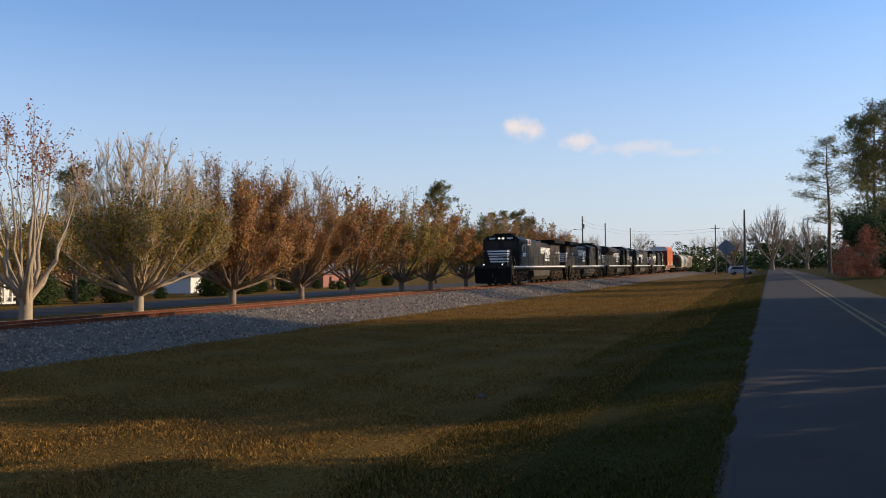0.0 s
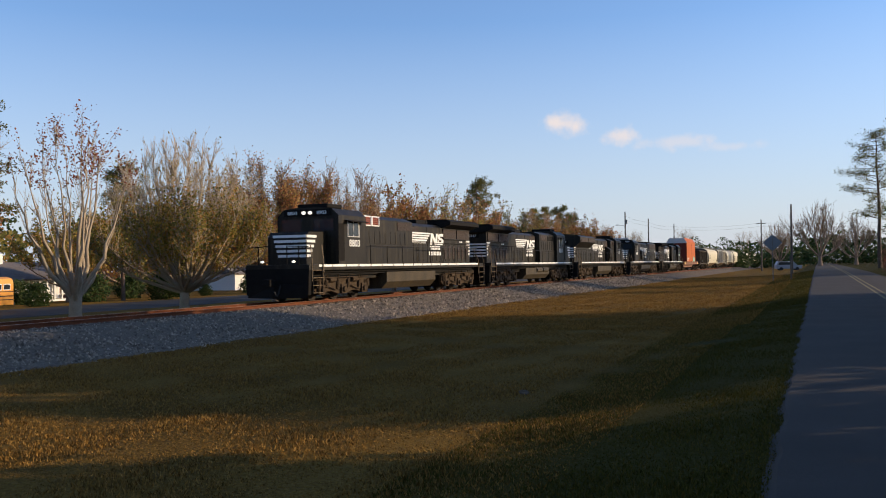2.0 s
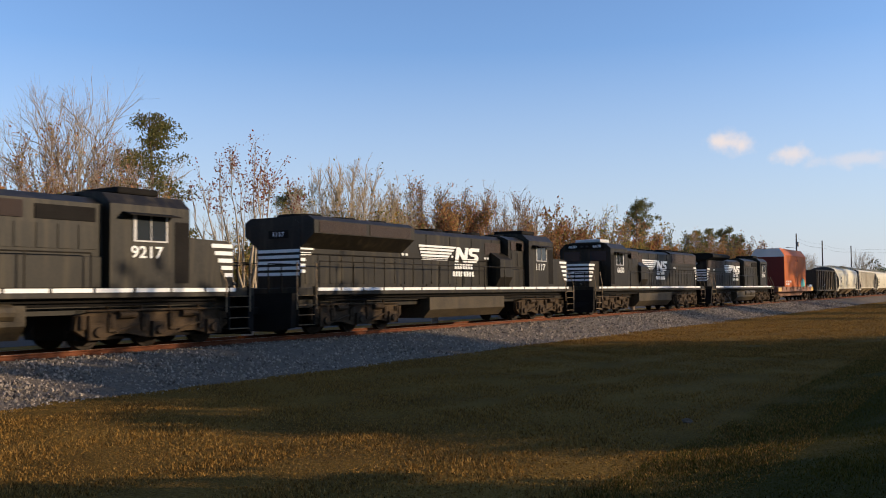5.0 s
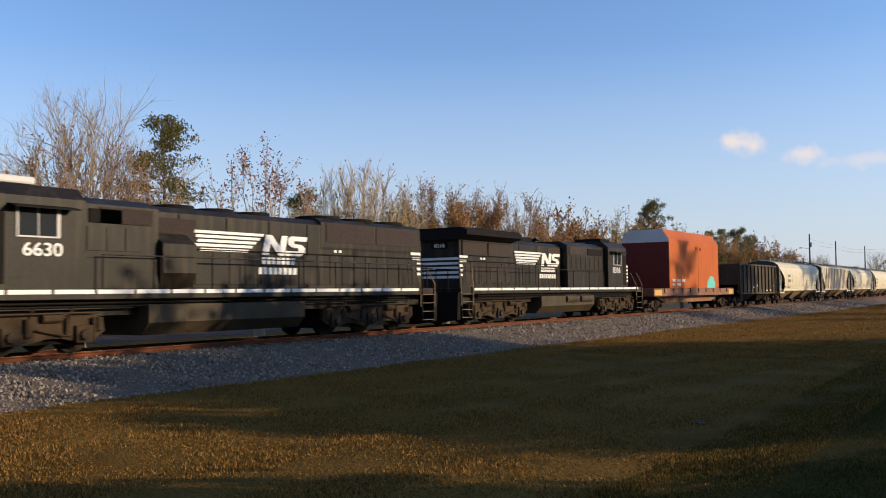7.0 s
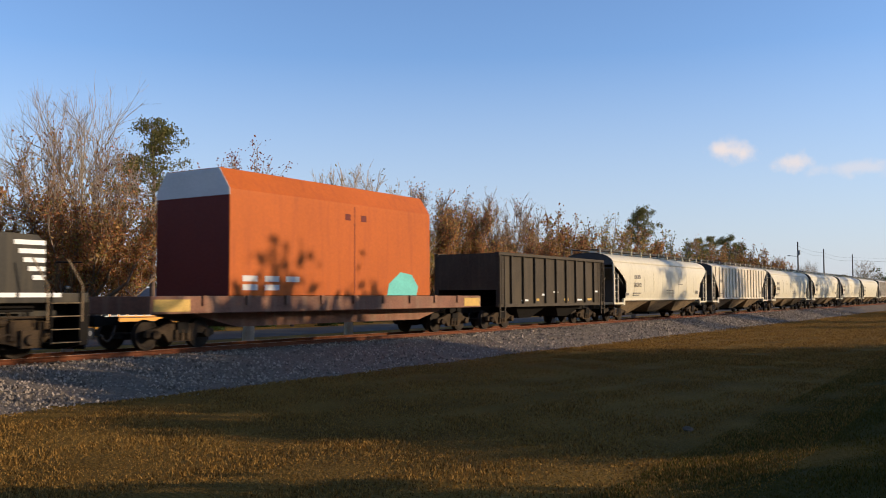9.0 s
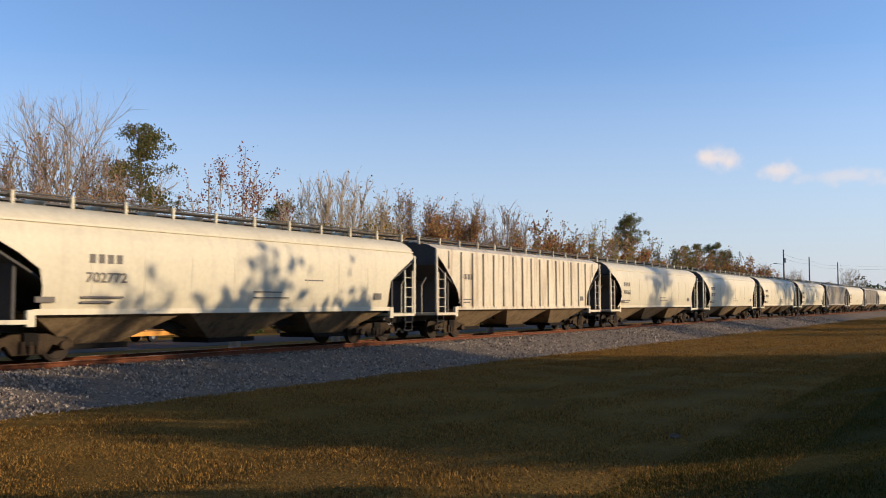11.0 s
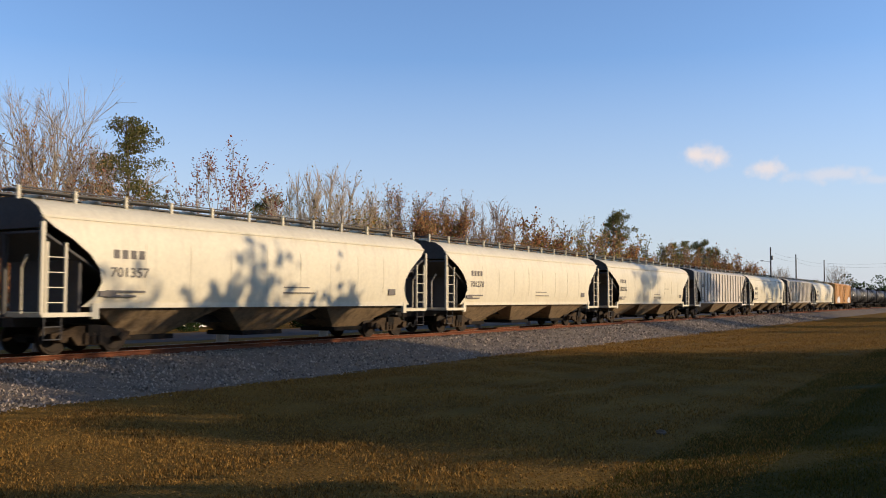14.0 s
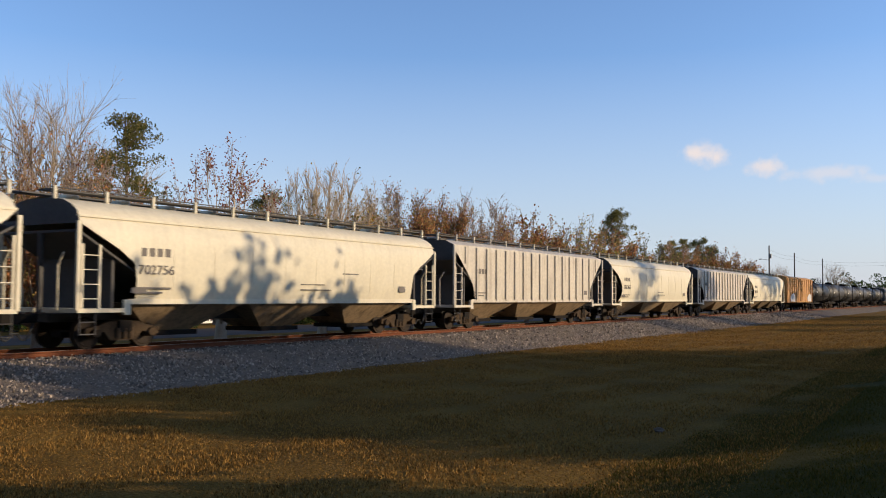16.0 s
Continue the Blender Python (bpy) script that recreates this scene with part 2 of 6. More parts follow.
def mesh_object(name, verts, faces, mat, parent=None, smooth=False):
    me = bpy.data.meshes.new(name)
    me.from_pydata(verts, [], faces)
    me.materials.append(mat)
    if smooth:
        me.polygons.foreach_set("use_smooth", [True] * len(me.polygons))
    me.update()
    ob = new(name, me)
    ob.parent = parent
    return ob


def thing(name, label, category, group="", kind="", m=None):
    ob = new(name)
    ob.empty_display_size = 0.5
    if m is not None:
        ob.matrix_basis = m
    return tagged(ob, label, category, group, kind)


def hexa(bm, c):
    """A box from eight corners: bottom four round, then top four round."""
    v = [bm.verts.new(p) for p in c]
    for f in ((3, 2, 1, 0), (4, 5, 6, 7), (0, 1, 5, 4), (1, 2, 6, 5), (2, 3, 7, 6), (3, 0, 4, 7)):
        bm.faces.new([v[i] for i in f])
    return v


def box(bm, x0, x1, y0, y1, z0, z1, bevel=0.0):
    v = hexa(bm, [(x0, y0, z0), (x1, y0, z0), (x1, y1, z0), (x0, y1, z0), (x0, y0, z1), (x1, y0, z1), (x1, y1, z1), (x0, y1, z1)])
    if bevel:
        es = {e for q in v for e in q.link_edges}
        bmesh.ops.bevel(bm, geom=list(es), offset=bevel, segments=2, affect="EDGES", profile=0.6)
    return bm


def prism(bm, outline, axis, a, b):
    """An outline extruded along an axis from a to b. outline: pairs in the other two axes, in xyz order."""
    def at(p, w):
        q = list(p)
        q.insert("xyz".index(axis), w)
        return q
    lo = [bm.verts.new(at(p, a)) for p in outline]
    hi = [bm.verts.new(at(p, b)) for p in outline]
    n = len(outline)
    bm.faces.new(lo[::-1])
    bm.faces.new(hi)
    for i in range(n):
        bm.faces.new((lo[i], lo[(i + 1) % n], hi[(i + 1) % n], hi[i]))
    bmesh.ops.recalc_face_normals(bm, faces=bm.faces[:])
    return bm


def tube(bm, p, q, r0, r1=None, n=8, caps=True):
    p, q = Vector(p), Vector(q)
    r1 = r0 if r1 is None else r1
    d = (q - p)
    if d.length < 1e-6:
        return bm
    d.normalize()
    u = d.orthogonal().normalized()
    w = d.cross(u)
    rings = []
    for c, r in ((p, r0), (q, r1)):
        rings.append([bm.verts.new(c + (u * math.cos(6.28319 * i / n) + w * math.sin(6.28319 * i / n)) * r) for i in range(n)])
    for i in range(n):
        bm.faces.new((rings[0][i], rings[0][(i + 1) % n], rings[1][(i + 1) % n], rings[1][i]))
    if caps:
        bm.faces.new(rings[0][::-1])
        bm.faces.new(rings[1])
    return bm


def B():
    return bmesh.new()


# ------------------------------------------------ ground
TRACK_X, RAIL_Z, GAUGE = -22.1, 0.30, 0.79
PROFILE = [(-3000, -3.0), (-300, -1.9), (-72, -1.5), (-66, -1.45), (-53, -1.45), (-49, -1.35), (-33, -0.6), (-26, -0.45), (-16, -0.42),
           (-10, -0.52), (-3.6, -0.5), (-1.3, -0.16), (-0.5, -0.05), (5.2, -0.05), (6.2, -0.14), (9, -0.02), (40, 0.1), (3000, 2.0)]
PX, PZ = [p[0] for p in PROFILE], [p[1] for p in PROFILE]


def rise(x, y):
    w = min(1, max(0, (x + 14) / 12))
    return w * 0.0045 * min(max(y - 12, 0), 95)


def ground_z(x, y):
    return float(np.interp(x, PX, PZ)) + rise(x, y)


def grid_sheet(name, xs, ys, z, mat, uneven=0.0):
    rng = np.random.default_rng(3)
    verts = [(x, y, z(x, y) + (rng.uniform(-uneven, uneven) if uneven and abs(x) < 60 and abs(y) < 120 else 0)) for y in ys for x in xs]
    n = len(xs)
    faces = [(j * n + i, j * n + i + 1, (j + 1) * n + i + 1, (j + 1) * n + i) for j in range(len(ys) - 1) for i in range(n - 1)]
    return mesh_object(name, verts, faces, mat, smooth=True)


def lawn_material():
    """Dormant tan lawn, greener on the roadside bank and beyond the roads."""
    m = material("dormant_lawn", (0.125, 0.065, 0.0115), 0.95, spread=0.45, scale=0.35, fine=18, bump=1.0, bump_size=0.06, tint=(0.175, 0.098, 0.02), spec=0.05)
    n, l = m.node_tree.nodes, m.node_tree.links
    b = n["Principled BSDF"]
    old = b.inputs["Base Color"].links[0].from_socket
    tc = n.new("ShaderNodeTexCoord")
    sep = n.new("ShaderNodeSeparateXYZ")
    l.new(tc.outputs["Object"], sep.inputs[0])
    no = n.new("ShaderNodeTexNoise")
    no.inputs["Scale"].default_value, no.inputs["Detail"].default_value = 0.5, 5
    l.new(tc.outputs["Object"], no.inputs["Vector"])
    ad = n.new("ShaderNodeMath")
    ad.operation = "MULTIPLY_ADD"
    ad.inputs[1].default_value = 3.0
    l.new(no.outputs[0], ad.inputs[0])
    l.new(sep.outputs[0], ad.inputs[2])
    mr = n.new("ShaderNodeMapRange")
    mr.inputs[1].default_value, mr.inputs[2].default_value = -3.2, -0.8
    l.new(ad.outputs[0], mr.inputs[0])
    mx = n.new("ShaderNodeMix")
    mx.data_type = "RGBA"
    l.new(mr.outputs[0], mx.inputs[0])
    l.new(old, mx.inputs[6])
    mx.inputs[7].default_value = (0.05, 0.04, 0.006, 1)
    l.new(mx.outputs[2], b.inputs["Base Color"])
    return m


M_LAWN = lawn_material()
xs = sorted({-3000, -1200, -600, -300, -150, -100, -80, -72, -66, -60, -53, -49, -44, -40, -36, -33, -30, -28, -26, 6.2, 7.5, 9, 14, 20, 30, 40, 80, 200, 600, 3000}
            | {round(-26 + 0.7 * i, 2) for i in range(46)})
ys = sorted({-400, -150, -80, -40, -20, 150, 180, 220, 270, 340, 450, 600, 900, 1500, 3000} | set(range(-10, 130, 2)))
tagged(grid_sheet("ground", xs, ys, ground_z, M_LAWN, 0.018), "dormant tan lawn with greener roadside bank", "ground", kind="structure")


def strip(name, x0, x1, lift, mat, label, category, y0=-150, y1=1500, edge=0.05):
    """A road strip with worn, slightly uneven edges."""
    rng = random.Random(7)
    yy = sorted({y0, 400, 700, y1} | {y for y in range(y0, 0, 10)} | {i * 0.5 for i in range(0, 160)} | {y for y in range(80, 300, 5)})
    verts, faces = [], []
    for y in yy:
        j0, j1 = (rng.uniform(-edge, edge), rng.uniform(-edge, edge)) if y < 80 else (0, 0)
        row = [x0 - 0.15 + j0, x0 + j0, (x0 + x1) / 2, x1 + j1, x1 + 0.15 + j1]
        for k, x in enumerate(row):
            verts.append((x, y, ground_z((x0 + x1) / 2, y) + (lift + (0.05 if k == 2 else 0.0) if 0 < k < 4 else lift - 0.09)))
    for j in range(len(yy) - 1):
        for i in range(4):
            a = j * 5 + i
            faces.append((a, a + 1, a + 6, a + 5))
    return tagged(mesh_object(name, verts, faces, mat), label, category, kind="structure")


strip("road", -0.37, 5.1, 0.04, M_ROAD, "grey asphalt two-lane road with worn ragged edges", "road")
strip("road_far", -66, -53.5, 0.03, M_ROAD, "grey asphalt road beyond the railway", "road", edge=0.02)


def road_line(x0, x1):
    verts, faces = [], []
    yy = list(range(-40, 420, 2))
    for y in yy:
        for x in (x0, x1):
            verts.append((x, y, ground_z(2.4, y) + 0.046 + 0.05 * (1 - abs(x - 2.365) / 2.735) + 0.004))
    faces = [(2 * j, 2 * j + 1, 2 * j + 3, 2 * j + 2) for j in range(len(yy) - 1)]
    return tagged(mesh_object("trim_line", verts, faces, M_LINE), "worn yellow centre line on the asphalt", "road marking", kind="structure")


road_line(2.44, 2.56)
road_line(2.74, 2.86)

# ------------------------------------------------ railway
SECTION = [(-27.4, -0.5), (-24.5, 0.09), (-23.9, 0.13), (-20.4, 0.13), (-19.8, 0.08), (-18.0, -0.22), (-16.3, -0.47)]


def build_ballast():
    rng = random.Random(5)
    cols = [p for a, b in zip(SECTION, SECTION[1:]) for p in ((a[0], a[1]), ((a[0] + b[0]) / 2, (a[1] + b[1]) / 2))] + [SECTION[-1]]
    yy = [-150, -60, -20] + [i * 0.7 for i in range(0, 190)] + list(range(135, 500, 8)) + [700, 1200]
    verts = [(x + (rng.uniform(-0.25, 0.25) if k in (0, len(cols) - 1) else rng.uniform(-0.08, 0.08)), y, z + rng.uniform(-0.03, 0.03)) for y in yy for k, (x, z) in enumerate(cols)]
    n = len(cols)
    faces = [(j * n + i, j * n + i + 1, (j + 1) * n + i + 1, (j + 1) * n + i) for j in range(len(yy) - 1) for i in range(n - 1)]
    return tagged(mesh_object("ballast_bed", verts, faces, M_BALLAST), "grey crushed-stone ballast bed under the track", "ballast", kind="structure")


ballast = build_ballast()


def ballast_stones():
    """Loose crushed stones over the near shoulder, dense where the camera sees them best."""
    rng = np.random.default_rng(11)
    n = 30000
    y = 8 + 110 * rng.random(n) ** 2.0
    x = rng.uniform(-24, -16.0, n)
    z = np.interp(x, [p[0] for p in SECTION], [p[1] for p in SECTION]) + 0.01
    s = rng.uniform(0.022, 0.06, n) * (1 + np.maximum(y - 25, 0) / 45)
    base = np.array([(1, 0, -.4), (-.5, .87, -.4), (-.5, -.87, -.4), (.3, .2, .75), (-.4, .1, .6)])
    tri = np.array([(0, 1, 3), (1, 4, 3), (1, 2, 4), (2, 0, 3), (2, 3, 4)])
    jit = 1 + rng.uniform(-0.4, 0.4, (n, 5, 3))
    a = rng.uniform(0, 6.28, n)
    v = base[None] * jit
    rx = v[:, :, 0] * np.cos(a)[:, None] - v[:, :, 1] * np.sin(a)[:, None]
    ry = v[:, :, 0] * np.sin(a)[:, None] + v[:, :, 1] * np.cos(a)[:, None]
    v = np.stack([rx, ry, v[:, :, 2]], 2) * s[:, None, None] + np.stack([x, y, z], 1)[:, None]
    f = (tri[None] + 5 * np.arange(n)[:, None, None]).reshape(-1, 3)
    ob = mesh_object("ballast_stones", v.reshape(-1, 3).tolist(), f.tolist(), M_STONE)
    return tagged(ob, "loose grey crushed ballast stones beside the track", "gravel", kind="stuff")


ballast_stones()


def build_track():
    t = thing("railway_track", "rusty steel rails on weathered wooden ties", "railway track", kind="structure")
    tie_mesh = None
    for i in range(170):
        y = -6 + i * 0.6
        if tie_mesh is None:
            bm = B()
            box(bm, -1.4, 1.4, -0.12, 0.12, -0.1, 0.035, 0.015)
            ob = part("tie", bm, M_TIE, t)
            tie_mesh = ob.data
        else:
            ob = new("tie", tie_mesh)
            ob.parent = t
        ob.matrix_basis = pose(TRACK_X, y, 0.125, 0, 0, (i * 37 % 7 - 3) * 0.4)
    for x in (TRACK_X + GAUGE, TRACK_X - GAUGE):
        bm = B()
        h = RAIL_Z
        prism(bm, [(x - .075, h - .165), (x + .075, h - .165), (x + .075, h - .15), (x + .014, h - .12), (x + .014, h - .05),
                   (x + .04, h - .035), (x + .04, h - .004), (x - .04, h - .004), (x - .04, h - .035), (x - .014, h - .05), (x - .014, h - .12), (x - .075, h - .15)], "y", -150, 1200)
        part("rail", bm, M_RAIL, t, "rust-brown steel rail")
        bm = B()
        box(bm, x - .03, x + .03, -150, 1200, h - .004, h)
        part("rail_top", bm, M_RAILTOP, t, "worn bright top of the rail")
    return t


build_track()

# ------------------------------------------------ grass


def grass_blades(name, n, x0, x1, y0, y1, h, mat, label, seed, power=1.6, wide=1.0):
    rng = np.random.default_rng(seed)
    y = y0 + (y1 - y0) * rng.random(n) ** power
    x = rng.uniform(x0, x1, n)
    z = np.array([ground_z(a, b) for a, b in zip(x, y)])
    a = rng.uniform(0, 6.28, n)
    hh = h * rng.uniform(0.4, 1.25, n) * (0.75 + 0.5 * np.sin(x * 1.7 + y * 0.9) * np.sin(y * 1.3 - x * 0.6))
    w = rng.uniform(0.005, 0.011, n) * wide
    lean = rng.uniform(0.1, 0.9, n) * hh
    b = rng.uniform(0, 6.28, n)
    dx, dy = np.cos(a) * w, np.sin(a) * w
    v = np.stack([np.stack([x - dx, y - dy, z], 1), np.stack([x + dx, y + dy, z], 1), np.stack([x + np.cos(b) * lean, y + np.sin(b) * lean, z + np.maximum(hh, .01)], 1)], 1)
    f = np.arange(3 * n).reshape(-1, 3)
    ob = mesh_object(name, v.reshape(-1, 3).tolist(), f.tolist(), mat)
    return tagged(ob, label, "grass", kind="stuff")


grass_blades("lawn_grass", 240000, -16.5, -2.4, 4, 40, 0.05, M_GRASS, "short dormant tan lawn grass", 21, 1.4, 1.3)
grass_blades("bank_grass", 120000, -4.2, -0.4, 3.5, 45, 0.05, M_GREEN, "short green grass on the roadside bank", 22, 1.6)

grass_blades("far_lawn_grass", 150000, -16.6, -2.0, 30, 130, 0.075, M_GRASS, "dormant lawn grass further off", 23, 1.3, 2.4)
grass_blades("far_bank_grass", 40000, -4.0, -0.45, 38, 130, 0.09, M_GREEN, "green bank grass further off", 24, 1.3, 2.4)

# ------------------------------------------------ trees


def branch_mesh(bm, rng, p, d, length, r, depth, tips, spread, kids, up, bend=0.16, segs=3):
    """One limb in short bent pieces, then its children; tips collects the ends of twigs."""
    d = d.normalized()
    pts = [p]
    for s in range(segs):
        d = (d + Vector((rng.uniform(-bend, bend), rng.uniform(-bend, bend), rng.uniform(-bend, bend) + up * 0.12))).normalized()
        q = pts[-1] + d * (length / segs)
        k0, k1 = 1 - s / segs * 0.45, 1 - (s + 1) / segs * 0.45
        tube(bm, pts[-1], q, r * k0, r * k1, 6 if r > 0.05 else (4 if r > 0.015 else 3), caps=False)
        pts.append(q)
        if depth <= 2:
            tips.append((q, d, depth))
    if depth == 0:
        return
    for k in range(kids):
        f = rng.uniform(0.35, 1.0)
        i = min(segs - 1, int(f * segs))
        at = pts[i].lerp(pts[i + 1], f * segs - i if f < 1 else 1)
        side = Vector((rng.uniform(-1, 1), rng.uniform(-1, 1), rng.uniform(-0.3, 0.6)))
        nd = (d + side * spread + Vector((0, 0, up))).normalized()
        branch_mesh(bm, rng, at, nd, length * rng.uniform(0.5, 0.75), r * 0.5, depth - 1, tips, spread, kids, up, bend, segs)


def leaf_cloud(tips, rng, per, size, jitter, keep=lambda p: True):
    """Small bent leaves scattered round the twig ends."""
    verts, faces = [], []
    for p, d, depth in tips:
        for _ in range(per):
            c = p + Vector((rng.gauss(0, jitter), rng.gauss(0, jitter), rng.gauss(0, jitter)))
            if not keep(c):
                continue
            u = Vector((rng.gauss(0, 1), rng.gauss(0, 1), rng.gauss(0, 1))).normalized()
            w = u.orthogonal().normalized()
            s = size * rng.uniform(0.6, 1.3)
            n = len(verts)
            verts += [c - u * s, c + w * s * 0.6 + u.cross(w) * s * 0.15, c + u * s, c - w * s * 0.6 + u.cross(w) * s * 0.15]
            faces.append((n, n + 1, n + 2, n + 3))
    return verts, faces


def deciduous(name, label, seed, height, trunk_r, fork, limbs, leaf_mat, bark, per, size, spread=0.45, kids=5, up=0.5, lean=0.5, leaf_top=1.0, depth=3, keep_frac=1.0, jitter=0.28, group="", width=None, fill=0, leaf_from=0.0):
    """A forked tree: a short trunk, upright limbs, twigs and loose leaves up to leaf_top of its height."""
    rng = random.Random(seed)
    t = thing(name, label, "tree", group)
    bm = B()
    tips = []
    stem = B()
    tube(stem, (0, 0, -0.3), (0, 0, fork * 0.5), trunk_r * 1.35, trunk_r, 10, False)
    tube(stem, (0, 0, fork * 0.5), (0.03, 0.02, fork), trunk_r, trunk_r * 0.95, 10, False)
    for i in range(limbs):
        a = 6.283 * i / limbs + rng.uniform(-0.4, 0.4)
        ln = lean * (0.25 + 1.6 * ((i * 0.618) % 1)) if i else 0.08
        d = Vector((math.cos(a) * ln, math.sin(a) * ln, 1.0))
        branch_mesh(bm, rng, Vector((math.cos(a) * trunk_r * .4, math.sin(a) * trunk_r * .4, fork * rng.uniform(0.8, 1.0))), d,
                    (height - fork) * rng.uniform(0.55, 0.72), trunk_r * 0.5, depth, tips, spread, kids, up)
    top = max(p.z for p, _, _ in tips)
    far = sorted(math.hypot(p.x, p.y) for p, _, _ in tips)[int(len(tips) * 0.97)]
    kz, kx = height / top, (width / 2 / far if width else height / top)

    def fit(p):
        f = min(1.0, max(0.0, p.z / (fork * 1.6)))
        k = 1 + (kx - 1) * f
        return Vector((p.x * k, p.y * k, p.z * kz if p.z > fork else p.z * (1 + (kz - 1) * max(0, p.z) / fork)))
    for v in (*bm.verts, *stem.verts):
        v.co = fit(v.co)
    tips = [(fit(p), d, n) for p, d, n in tips]
    part("trunk", stem, bark, t, smooth=True)
    part("branchwork", bm, bark, t, smooth=True)
    top, lim_fill = height, height * min(1.0, leaf_top) * 0.93
    lim = top * leaf_top

    for _ in range(fill):
        # the rounded body of the crown between the limbs
        u, r, a = rng.random(), rng.random() ** 0.4, rng.uniform(0, 6.283)
        k = math.sin(3.1416 * (0.14 + 0.76 * u)) ** 0.7 * (1 + 0.18 * math.sin(a * 4 + seed) * math.sin(u * 8 + a))
        tips.append((Vector((math.cos(a), math.sin(a), 0)) * (width / 2 * r * k) + Vector((0, 0, 1.5 + (lim_fill - 1.5) * u)), None, 0))

    def keep(c):
        if c.z < leaf_from * top:
            return False
        if c.z > lim:
            return rng.random() < 0.03
        return rng.random() < keep_frac * (1.15 - 0.75 * (c.z / lim) ** 2)
    if per:
        v, f = leaf_cloud(tips, rng, per, size, jitter, keep)
        crown = mesh_object("crown", v, f, leaf_mat, t)
        crown["label"] = "loose autumn leaves"
    return t


class Twigs:
    """Tapered sticks collected as plain vertex and face lists."""

    def __init__(self):
        self.verts, self.faces = [], []

    def stick(self, p, q, r0, r1, n=3):
        d = q - p
        if d.length < 1e-5:
            return
        u = d.orthogonal().normalized()
        w = d.normalized().cross(u)
        k = len(self.verts)
        for c, r in ((p, r0), (q, r1)):
            for i in range(n):
                a = 6.28319 * i / n
                self.verts.append(c + (u * math.cos(a) + w * math.sin(a)) * r)
        for i in range(n):
            j = (i + 1) % n
            self.faces.append((k + i, k + j, k + n + j, k + n + i))


